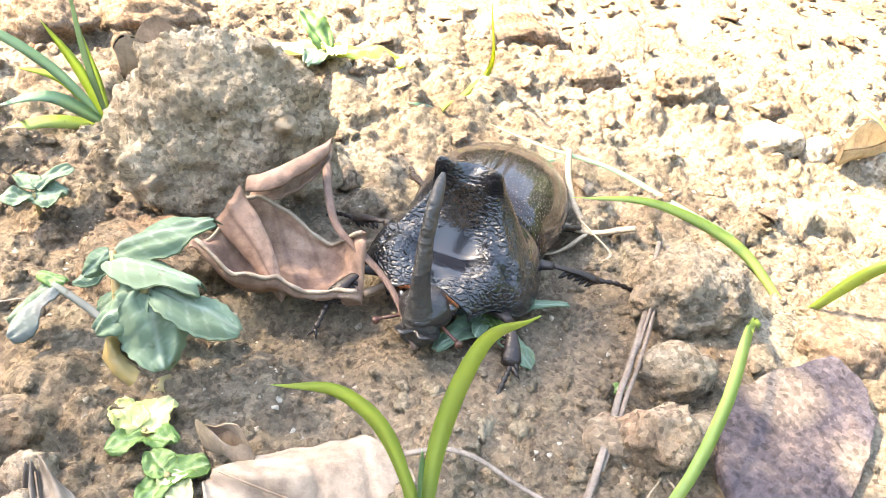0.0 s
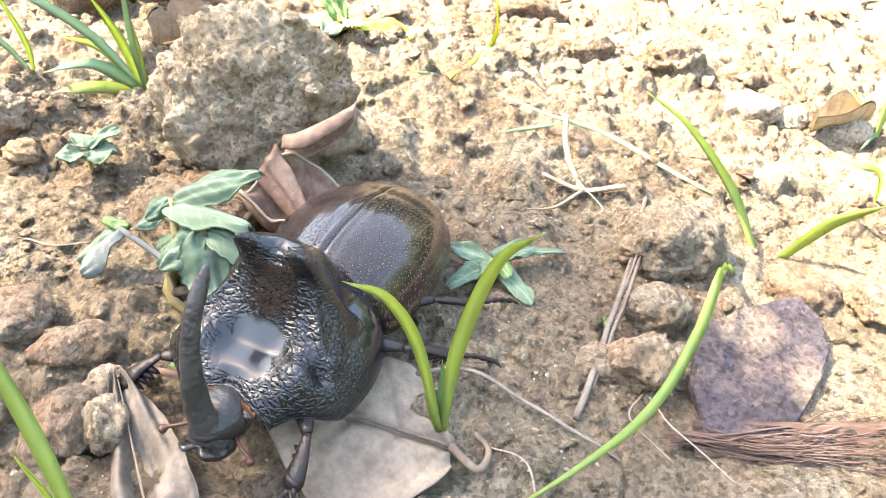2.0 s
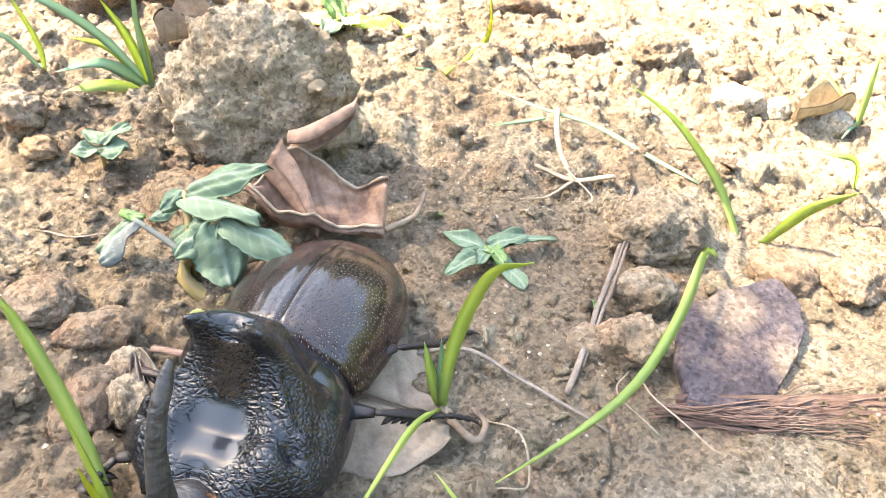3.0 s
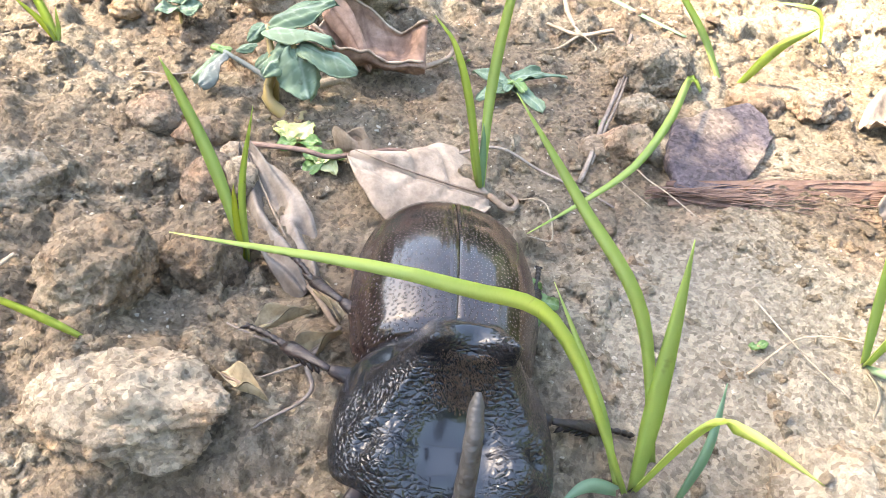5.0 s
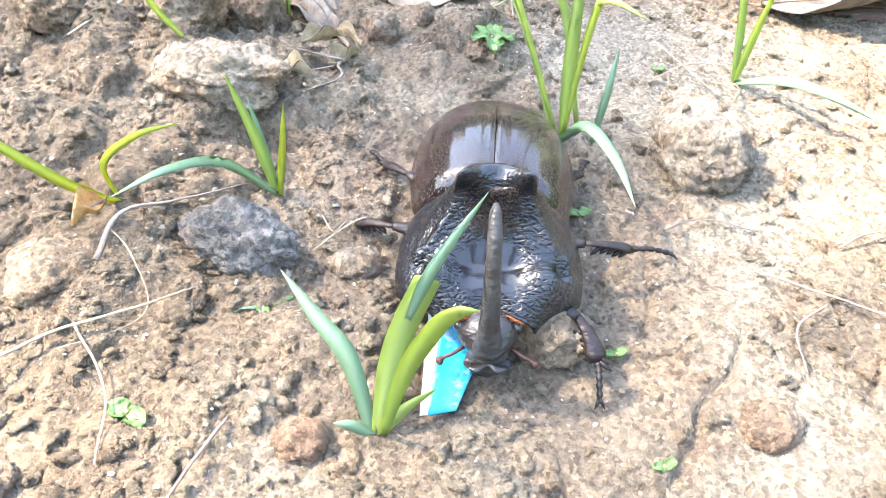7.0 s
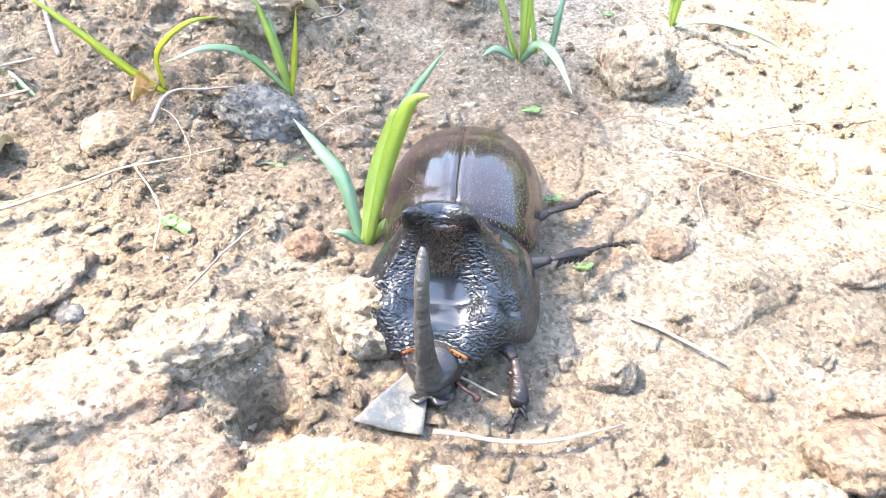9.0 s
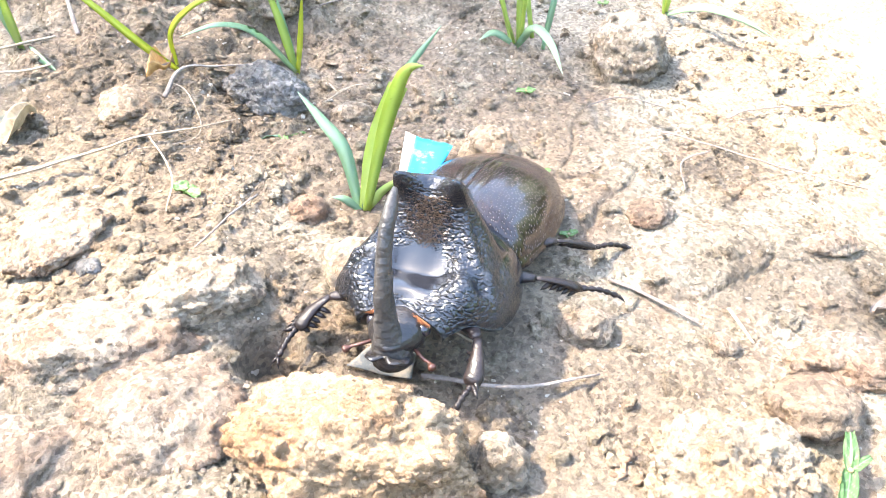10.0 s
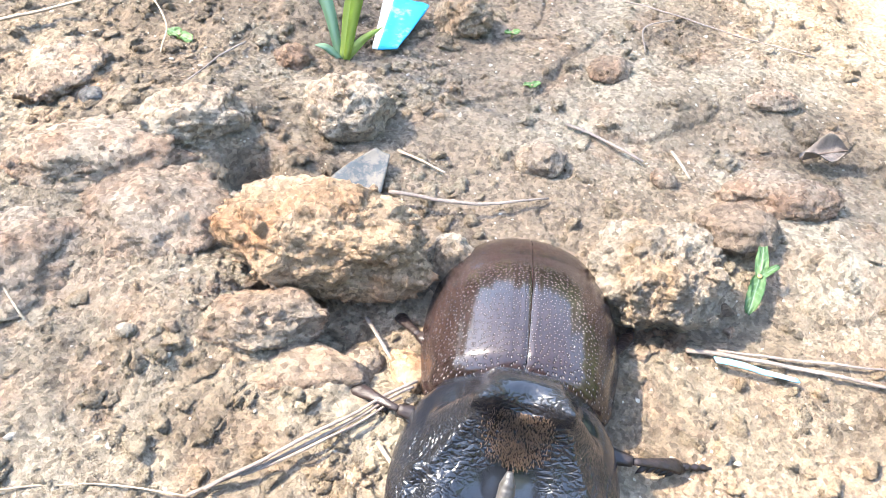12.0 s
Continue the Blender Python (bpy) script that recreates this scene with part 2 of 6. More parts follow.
DEEP_GREEN = green("deep_green_leaf", (0.03, 0.075, 0.02), (0.05, 0.115, 0.03), (0.08, 0.15, 0.05), 0.3, 700.0, 0.6)
STEM = green("plant_stem", (0.20, 0.14, 0.06), (0.28, 0.21, 0.09), (0.34, 0.27, 0.13), 0.1, 900.0)

SHRUB = green("shrub_foliage", (0.02, 0.045, 0.012), (0.045, 0.085, 0.022), (0.08, 0.12, 0.04), 0.2, 20.0)


def dead(name, dark, mid, pale, fibre=(60, 60, 60), rough=0.75):
    """Dead plant matter: blotches, fibres and pits."""
    m, nt, b = material(name, rough)
    at = coords(nt)
    mp = node(nt, "ShaderNodeMapping", Scale=fibre)
    nt.links.new(at, mp.inputs["Vector"])
    col = ramp(nt, grain(nt, at, 75, 5, 0.65), [(0.3, dark), (0.52, mid), (0.72, pale)])
    lines = grain(nt, mp.outputs[0], 5, 6, 0.7)
    col = mix(nt, 0.7, col, ramp(nt, lines, [(0.3, (0.5, 0.46, 0.43)), (0.55, (1, 1, 1)), (0.8, (1.25, 1.2, 1.15))]), "MULTIPLY")
    line = nt.nodes.new("ShaderNodeAttribute")
    line.attribute_name = "vein"
    col = mix(nt, math_node(nt, "MULTIPLY", line.outputs["Fac"], 0.85), col, tuple(q * 0.62 for q in dark))
    nt.links.new(col, b.inputs["Base Color"])
    fine = bump(nt, b, lines, 0.0006, 0.7)
    bump(nt, b, grain(nt, at, 500, 3), 0.0003, 0.6, fine)
    return m


DEAD_BROWN = dead("dead_leaf_brown", (0.15, 0.080, 0.054), (0.26, 0.158, 0.115), (0.38, 0.262, 0.205))
DEAD_PALE = dead("dead_leaf_pale", (0.18, 0.128, 0.092), (0.27, 0.203, 0.152), (0.36, 0.285, 0.22))
DEAD_GREY = dead("dead_leaf_grey", (0.10, 0.076, 0.06), (0.16, 0.125, 0.10), (0.23, 0.185, 0.15))
MEMBRANE = dead("dry_membrane", (0.26, 0.19, 0.11), (0.37, 0.285, 0.175), (0.47, 0.38, 0.25))
VEIN = dead("leaf_vein", (0.13, 0.085, 0.06), (0.20, 0.14, 0.10), (0.28, 0.205, 0.15))
STRAW = dead("dry_straw", (0.21, 0.155, 0.105), (0.33, 0.255, 0.18), (0.43, 0.355, 0.265), (300, 300, 300))
TWIG = dead("grey_twig", (0.11, 0.08, 0.065), (0.19, 0.15, 0.125), (0.29, 0.24, 0.20), (300, 300, 300))
BARK = dead("red_bark_fibre", (0.10, 0.055, 0.042), (0.18, 0.105, 0.08), (0.27, 0.17, 0.13), (40, 500, 500))
AMBER = dead("amber_leaf_bit", (0.30, 0.15, 0.05), (0.45, 0.25, 0.09), (0.56, 0.37, 0.18))


def shell(name, base, edge, rough, pits, wrinkle, coat=0.3, polished=None, gloss=0.4, relief=0.0003, netted=False):
    """Beetle shell: glossy chitin with punctures and wrinkles."""
    m, nt, b = material(name, rough)
    at = coords(nt)
    col = ramp(nt, grain(nt, at, 130, 4), [(0.3, base), (0.7, edge)])
    dust = ramp(nt, grain(nt, at, 420, 5, 0.75), [(0.60, (0, 0, 0)), (0.80, (1, 1, 1))])
    col = mix(nt, math_node(nt, "MULTIPLY", dust, 0.10), col, (0.16, 0.12, 0.09))
    nt.links.new(col, b.inputs["Base Color"])
    b.inputs["Coat Weight"].default_value = coat
    b.inputs["Coat Roughness"].default_value = 0.12
    b.inputs["IOR"].default_value = 1.5
    b.inputs["Specular IOR Level"].default_value = gloss
    r = ramp(nt, grain(nt, at, 260, 4), [(0.3, (rough * 0.8,) * 3), (0.75, (rough * 1.5,) * 3)])
    nt.links.new(r, b.inputs["Roughness"])
    last = None
    if pits:
        v = node(nt, "ShaderNodeTexVoronoi", Scale=pits)
        v.voronoi_dimensions = "2D"
        v.inputs["Randomness"].default_value = 0.8
        nt.links.new(at, v.inputs["Vector"])
        sep = nt.nodes.new("ShaderNodeSeparateXYZ")
        nt.links.new(at, sep.inputs[0])
        along = math_node(nt, "MULTIPLY", sep.outputs["Y"], -30.0)
        along = math_node(nt, "ADD", along, math_node(nt, "MULTIPLY", grain(nt, at, 150, 3), 0.3))
        where = ramp(nt, along, [(0.55, (1, 1, 1)), (1.0, (0.05, 0.05, 0.05))])
        n = node(nt, "ShaderNodeBump", Strength=0.9, Distance=0.0002)
        nt.links.new(where, n.inputs["Strength"])
        nt.links.new(ramp(nt, v.outputs["Distance"], [(0.08, (0, 0, 0)), (0.30, (1, 1, 1))]), n.inputs["Height"])
        nt.links.new(n.outputs[0], b.inputs["Normal"])
        last = n.outputs[0]
        # pale dots coloured into the pits in place of their glints
        glint_dots = ramp(nt, v.outputs["Distance"], [(0.08, (0.5, 0.5, 0.5)), (0.17, (0, 0, 0))])
        col = mix(nt, mix(nt, 1.0, glint_dots, where, "MULTIPLY"), col, (0.24, 0.23, 0.23))
        nt.links.new(col, b.inputs["Base Color"])
    if wrinkle:
        mp = node(nt, "ShaderNodeMapping", Scale=(0.5, 1.0, 1.0))
        nt.links.new(at, mp.inputs["Vector"])
        n = node(nt, "ShaderNodeBump", Strength=0.8, Distance=relief)
        height = grain(nt, mp.outputs[0], wrinkle, 2, 0.5)
        if netted:
            # raised cells between branching furrows
            shift = nt.nodes.new("ShaderNodeVectorMath")
            shift.operation = "MULTIPLY_ADD"
            swirl = node(nt, "ShaderNodeTexNoise", Scale=420.0, Detail=2.0)
            nt.links.new(at, swirl.inputs["Vector"])
            nt.links.new(swirl.outputs["Color"], shift.inputs[0])
            shift.inputs[1].default_value = (0.0016, 0.0016, 0.0016)
            nt.links.new(mp.outputs[0], shift.inputs[2])
            net = node(nt, "ShaderNodeTexVoronoi", Scale=wrinkle)
            net.feature = "DISTANCE_TO_EDGE"
            nt.links.new(shift.outputs[0], net.inputs["Vector"])
            cell = ramp(nt, net.outputs["Distance"], [(0.0, (0, 0, 0)), (0.30, (1, 1, 1))])
            height = mix(nt, 0.3, cell, height)
        nt.links.new(height, n.inputs["Height"])
        if polished:
            d = nt.nodes.new("ShaderNodeVectorMath")
            d.operation = "DISTANCE"
            d.inputs[1].default_value = polished
            nt.links.new(at, d.inputs[0])
            away = ramp(nt, math_node(nt, "MULTIPLY", d.outputs["Value"], 100.0), [(0.42, (0.02, 0.02, 0.02)), (0.60, (0.9, 0.9, 0.9))])
            sep = nt.nodes.new("ShaderNodeSeparateXYZ")
            nt.links.new(at, sep.inputs[0])
            rear = ramp(nt, math_node(nt, "MULTIPLY", sep.outputs["Y"], 50.0), [(0.40, (0.06, 0.06, 0.06)), (0.58, (1, 1, 1))])
            away = mix(nt, 1.0, away, rear, "MULTIPLY")
            nt.links.new(away, n.inputs["Strength"])
            nt.links.new(ramp(nt, away, [(0.0, (0.15,) * 3), (0.6, (rough,) * 3)]), b.inputs["Roughness"])
        if last is not None:
            nt.links.new(last, n.inputs["Normal"])
        nt.links.new(n.outputs[0], b.inputs["Normal"])
    return m


ELYTRON = shell("elytron_shell", (0.011, 0.0065, 0.006), (0.026, 0.014, 0.012), 0.17, 1650.0, 0, 0.3, None, 0.42)
PRONOTUM = shell("pronotum_shell", (0.006, 0.007, 0.010), (0.013, 0.014, 0.018), 0.2, 0, 1400.0, 0.1, (0.0, 0.0178, 0.0130), 0.46, 0.0002, True)
SMOOTH_SHELL = shell("smooth_shell", (0.010, 0.009, 0.014), (0.020, 0.017, 0.022), 0.12, 0, 0, 0.6)
HORN = shell("horn_shell", (0.022, 0.021, 0.021), (0.055, 0.050, 0.047), 0.46, 0, 900.0, 0.0, None, 0.4, 0.0006)
HEAD = shell("head_shell", (0.010, 0.009, 0.010), (0.028, 0.024, 0.023), 0.30, 0, 900.0, 0.0, None, 0.4, 0.0004)
LEG = shell("leg_shell", (0.008, 0.006, 0.006), (0.024, 0.014, 0.012), 0.40, 0, 1300.0, 0.0, None, 0.35, 0.0003)
UNDERSIDE = shell("underside_shell", (0.10, 0.026, 0.014), (0.22, 0.060, 0.030), 0.4, 0, 700.0, 0.1)
ANTENNA = shell("antenna_shell", (0.035, 0.013, 0.009), (0.085, 0.028, 0.016), 0.4, 0, 700.0, 0.1)
FRINGE = dead("orange_fringe", (0.22, 0.055, 0.02), (0.38, 0.12, 0.04), (0.50, 0.22, 0.09), (900, 200, 200))
BRISTLE = dead("brown_bristle", (0.05, 0.027, 0.016), (0.11, 0.064, 0.036), (0.19, 0.12, 0.07))


def plastic(name, base, spots, rough=0.4, dirty=0.54):
    m, nt, b = material(name, rough)
    at = coords(nt)
    dirt = ramp(nt, grain(nt, at, 330, 5, 0.75), [(dirty, (0, 0, 0)), (dirty + 0.12, (1, 1, 1))])
    nt.links.new(mix(nt, math_node(nt, "MULTIPLY", dirt, 0.8), base, spots), b.inputs["Base Color"])
    bump(nt, b, grain(nt, at, 120, 3), 0.0008, 0.5)
    return m


BLUE = plastic("blue_plastic", (0.0, 0.27, 0.50), (0.25, 0.38, 0.40))
PALE_BLUE = plastic("faded_blue_plastic", (0.16, 0.40, 0.50), (0.40, 0.38, 0.33))
WHITE = plastic("white_plastic", (0.72, 0.73, 0.71), (0.42, 0.35, 0.28))
FOIL = plastic("dull_foil", (0.050, 0.056, 0.060), (0.15, 0.125, 0.098), 0.85, 0.45)


# ---- mesh helpers ----
def mesh_object(name, verts, faces, mat, parent=None, label="", shade=True, vein=None):
    me = bpy.data.meshes.new(name)
    me.from_pydata([tuple(map(float, v)) for v in verts], [], [tuple(map(int, f)) for f in faces])
    me.materials.append(mat)
    if vein is not None:
        me.attributes.new("vein", "FLOAT", "POINT").data.foreach_set("value", [float(q) for q in vein])
    if shade:
        me.polygons.foreach_set("use_smooth", [True] * len(me.polygons))
    me.update()
    ob = new(name, me)
    if parent is not None:
        ob.parent = parent
    return tagged(ob, label)


def empty(name, x, y, z, label, category, group="", turn=0.0):
    ob = new(name)
    ob.empty_display_size = 0.005
    ob.matrix_basis = pose(x, y, z, 0, 0, turn)
    return tagged(ob, label, category, group)


SPHERES = {}


def sphere(level):
    if level not in SPHERES:
        bm = bmesh.new()
        bmesh.ops.create_icosphere(bm, subdivisions=level, radius=1.0)
        SPHERES[level] = (np.array([v.co for v in bm.verts]), np.array([[v.index for v in f.verts] for f in bm.faces]))
        bm.free()
    v, f = SPHERES[level]
    return v.copy(), f


def lump(seed, size, level=4, cuts=7, rough=0.17, fine=0.06, cut_at=0.78):
    """A broken, crumbly lump: a ball with planes cut off it and noise at several scales; size is its half axes."""
    r = np.random.RandomState(seed)
    v, f = sphere(level)
    for _ in range(cuts):
        n = r.normal(size=3)
        n /= np.linalg.norm(n)
        over = np.maximum(0, v @ n - cut_at - 0.22 * r.rand())
        v -= over[:, None] * n * 0.93
    n = v / np.linalg.norm(v, axis=1)[:, None]
    o = r.rand(3) * 50
    q = v * np.array(size) / np.mean(size)
    v = v + n * (rough * fbm(v * 1.7 + o, 3) + fine * fbm(q * 4.6 + o, 4, 0.62) + 0.62 * fine * np.abs(fbm(q * 7 + o, 3, 0.55)) + 0.42 * fine * fbm(q * 24 + o, 2))[:, None]
    return v * np.array(size), f


def tube(points, radii, ring=8, flat=1.0):
    """A tube along points with a radius at each; flat squeezes it."""
    pts = [Vector(p) for p in points]
    verts, faces = [], []
    up = Vector((0.13, 0.21, 0.97))
    for i, p in enumerate(pts):
        way = (pts[min(i + 1, len(pts) - 1)] - pts[max(i - 1, 0)]).normalized()
        side = way.cross(up)
        side = side.normalized() if side.length > 0.05 else way.cross(Vector((1, 0, 0))).normalized()
        over = side.cross(way).normalized()
        for k in range(ring):
            a = 2 * math.pi * k / ring
            verts.append(p + float(radii[i]) * (math.cos(a) * side + flat * math.sin(a) * over))
    for i in range(len(pts) - 1):
        for k in range(ring):
            n = (k + 1) % ring
            faces.append((i * ring + k, i * ring + n, (i + 1) * ring + n, (i + 1) * ring + k))
    faces.append(tuple(range(ring))[::-1])
    faces.append(tuple((len(pts) - 1) * ring + k for k in range(ring)))
    return verts, faces


def bend(points, count):
    """A smooth line through the points (Catmull-Rom), with count steps."""
    p = [np.array(q, float) for q in points]
    p = [2 * p[0] - p[1]] + p + [2 * p[-1] - p[-2]]
    out = []
    for k in range(count + 1):
        s = k / count * (len(p) - 3)
        i = min(int(s), len(p) - 4)
        t = s - i
        a, b, c, d = p[i:i + 4]
        out.append(0.5 * (2 * b + (c - a) * t + (2 * a - 5 * b + 4 * c - d) * t * t + (3 * b - a - 3 * c + d) * t ** 3))
    return out


def blade_mesh(points, width, twist=0.0, steps=18, blunt=False):
    """A grass blade through points: keeled, thin, tapering to its tip."""
    line = [Vector(q) for q in bend(points, steps)]
    verts, faces = [], []
    for i, p in enumerate(line):
        s = i / steps
        way = (line[min(i + 1, steps)] - line[max(i - 1, 0)]).normalized()
        side = way.cross(Vector((0, -0.75, 0.66)))
        side = side.normalized() if side.length > 0.1 else Vector((1, 0, 0))
        side = Matrix.Rotation(twist * s, 3, way) @ side
        over = side.cross(way)
        w = width * 0.36 * min(1.0, 0.5 + 1.4 * s) * (1.0 if blunt else max(0.03, (1 - s ** 3.0)))
        th = 0.00014 + 0.0002 * (1 - s)
        for a, b in ((-1, 0.35 * w), (0, -0.15 * w), (1, 0.35 * w), (0, -0.15 * w - th)):
            verts.append(p + side * (w * a) + over * b)
    for i in range(steps):
        for k in range(4):
            n = (k + 1) % 4
            faces.append((i * 4 + k, i * 4 + n, i * 4 + 4 + n, i * 4 + 4 + k))
    faces += [(0, 3, 2, 1), tuple(steps * 4 + k for k in range(4))]
    return verts, faces


def leaf_mesh(length, width, cup=0.2, droop=0.3, teeth=0.0, wave=0.0, seed=0, nu=16, nv=8, round_=0.5, thick=0.00022, curl=0.0, veins=5, crumple=0.0):
    """A leaf from its stalk along +y, with veins pressed in, wavy rims and a real thickness; also the veins' strength."""
    top, lines, r = [], [], np.random.RandomState(seed)
    ph, off = r.rand() * 6, Vector(r.rand(3) * 40)
    for i in range(nu + 1):
        s = i / nu
        w = width * 0.5 * (math.sin(math.pi * min(1, s * 0.95 + 0.03)) ** (0.95 - 0.55 * round_)) * (1.12 - 0.3 * s)
        for j in range(-nv, nv + 1):
            t = j / nv
            ragged = 1 + teeth * (math.sin(s * 44) + 0.6 * noise.noise(Vector((s * 9, (j > 0) * 5, 1)) + off)) * abs(t) ** 3
            x = w * t * ragged
            y = length * (s - 0.03 * abs(t) * (1 - s))
            main = math.exp(-(t * w / (0.035 * width)) ** 2)
            branch = max(0, math.cos(2 * math.pi * (s * veins - abs(t) * 0.95))) ** 10 * (1 - abs(t) ** 3)
            z = cup * width * (t * t) * (0.6 + 0.4 * math.sin(3 * s)) - 0.03 * width * main - 0.022 * width * branch - droop * length * s * s
            z += wave * width * math.sin(7 * s + ph + 2 * t) * abs(t) ** 1.5
            z += crumple * width * noise.noise(Vector((s * 3.2, t * 2.4, 0)) + off)
            if curl:
                a = curl * t
                z += abs(x) * math.sin(abs(a))
                x *= math.cos(a)
            top.append((x, y, z))
            lines.append(max(main, 0.75 * branch))
    n, cols = len(top), 2 * nv + 1
    verts = top + [(x, y, z - thick) for x, y, z in top]
    faces = []
    for i in range(nu):
        for j in range(cols - 1):
            a = i * cols + j
            faces.append((a, a + 1, a + cols + 1, a + cols))
            faces.append((n + a, n + a + cols, n + a + cols + 1, n + a + 1))
        for a, b in ((i * cols, (i + 1) * cols), ((i + 1) * cols - 1, (i + 2) * cols - 1)):
            faces.append((a, b, n + b, n + a))
    for j in range(cols - 1):
        faces.append((j, n + j, n + j + 1, j + 1))
        a = nu * cols + j
        faces.append((a, a + 1, n + a + 1, n + a))
    return verts, faces, lines + lines


def lay(start, end, roll=0.0):
    """The pose that turns +y from start towards end."""
    d = Vector(end) - Vector(start)
    yaw = math.degrees(math.atan2(-d.x, d.y))
    lift = math.degrees(math.atan2(d.z, math.hypot(d.x, d.y)))
    return pose(*start, 0, 0, yaw) @ pose(0, 0, 0, lift, roll, 0)


# ---- ground ----
def axis(lo, hi, step, far):
    mid = list(np.arange(lo, hi + step / 2, step))
    out, s = [], step
    while (out[-1] if out else 0) < far:
        s *= 1.25
        out.append((out[-1] if out else 0) + s)
    return np.array([lo - o for o in out[::-1]] + mid + [hi + o for o in out])


def build_ground():
    xs, ys = axis(-0.085, 0.165, 0.00062, 60), axis(-0.180, 0.235, 0.00062, 60)
    gx, gy = np.meshgrid(xs, ys)
    near = np.exp(-np.maximum(0, np.hypot(gx - 0.04, gy - 0.03) - 0.6) / 2)
    gz = lie(gx, gy) * near
    verts = np.stack([gx.ravel(), gy.ravel(), gz.ravel()], 1)
    nx, ny = len(xs), len(ys)
    i = (np.arange(ny - 1)[:, None] * nx + np.arange(nx - 1)).ravel()
    faces = np.stack([i, i + 1, i + nx + 1, i + nx], 1)
    me = bpy.data.meshes.new("ground")
    me.vertices.add(len(verts))
    me.vertices.foreach_set("co", verts.ravel())
    me.loops.add(faces.size)
    me.loops.foreach_set("vertex_index", faces.ravel())
    me.polygons.add(len(faces))
    me.polygons.foreach_set("loop_start", np.arange(0, faces.size, 4))
    me.polygons.foreach_set("use_smooth", np.ones(len(faces), bool))
    me.materials.append(SOIL)
    me.update(calc_edges=True)
    tagged(new("ground", me), "dry crumbly tan soil with cracked crust", "ground", kind="structure")


build_ground()


# ---- an unseen tree, added to cast shade on the earth ----
def shade_tree():
    trunk_at = (-2.45, 0.75)
    tree = empty("young_tree", *trunk_at, 0, "young broad-leaved tree shading the ground", "tree")
    line = bend([(0, 0, -0.05), (0.03, -0.04, 0.9), (0.12, -0.16, 1.8), (0.26, -0.40, 2.7)], 14)
    v, f = tube(line, np.linspace(0.045, 0.018, 15), 12)
    mesh_object("trunk", v, f, TWIG, tree)
    r = np.random.RandomState(6)
    # each twig is set up the sun's ray from the spot to darken
    way = np.array(SUN_FROM) / SUN_FROM.z
    # where the twigs' shade falls (mm), height, leaves
    TWIGS = []
    for row in range(7):
        for col in range(6):
            sx, sy = -145 + 45 * col + 12 * r.normal(), 98 - 45 * row + 12 * r.normal()
            if math.hypot(sx - 0, sy - 90) < 22 or (math.hypot(sx + 2, sy - 132) < 62 and sx < 28) or (row == 4 and col > 0) or (row > 4 and col > 1) or (row == 0 and sx < 10):
                continue
            TWIGS.append((sx + (8 if row < 4 else -6), sy, 1.9 + 0.9 * r.rand(), 2 if row in (2, 3) else 3))
    TWIGS += [(96, 92, 2.2, 3), (66, 92, 2.5, 4), (58, 74, 2.3, 4), (40, 96, 2.1, 3), (62, 116, 2.3, 4), (84, 104, 2.0, 4), (48, 112, 2.5, 3)]
    vs, fs = [], []
    for sx, sy, h, count in TWIGS:
        end = np.array((sx * MM, sy * MM, 0)) + way * h - (*trunk_at, 0)
        start = line[8 + r.randint(7)]
        mid = (start + end) / 2 + (0, 0, 0.12)
        tv, tf = tube(bend([start, mid, end], 12), np.linspace(0.010, 0.003, 13), 6)
        mesh_object("limb", tv, tf, TWIG, tree)
        for _ in range(count):
            lv, lf, _ = leaf_mesh(0.050 + 0.022 * r.rand(), 0.026 + 0.012 * r.rand(), 0.1, 0.15, 0, 0.05, r.randint(99), 6, 3, 0.5, 0.0004)
            at = end + r.normal(size=3) * (0.038, 0.038, 0.045)
            m = pose(*at, r.normal() * 25, r.normal() * 25, r.rand() * 360)
            fs += [tuple(i + len(vs) for i in q) for q in lf]
            vs += [m @ Vector(q) for q in lv]
    tagged(mesh_object("crown", vs, fs, GRASS, tree, "unseen leaves added to dapple the shade"), kind="stuff")


shade_tree()


def shrub_belt():
    """Shrubs all round, beyond the view, that close the place."""
    r = np.random.RandomState(12)
    vs, fs = [], []
    for k in range(60):
        a = 2 * math.pi * k / 60
        d = 5.2 + 0.9 * r.rand()
        v, f = lump(500 + k % 7, (0.55 + 0.2 * r.rand(), 0.5, 1.1 + 0.7 * r.rand()), 3, 0, 0.5, 0.25, 0.9)
        v = v + (d * math.cos(a), d * math.sin(a), 1.0)
        fs.append(f + sum(len(q) for q in vs))
        vs.append(v)
    tagged(mesh_object("backdrop", np.concatenate(vs), np.concatenate(fs), SHRUB), "dense green shrubs around the bare ground", "shrubs", kind="structure")


shrub_belt()


# ---- clods and stones ----
def lump_thing(name, x, y, size, mat, label, category, group, seed, sink=0.35, level=4, turn=0.0, **shape):
    """A lump at x, y (mm) with half axes size (mm), sunk by a part of its height."""
    v, f = lump(seed, [s * MM for s in size], level, **shape)
    ob = mesh_object(name, v, f, mat)
    z = ground_at(x * MM, y * MM)
    ob.matrix_basis = pose(x * MM, y * MM, z + size[2] * MM * (1 - 2 * sink) * 0.9, 0, 0, turn)
    return tagged(ob, label, category, group)


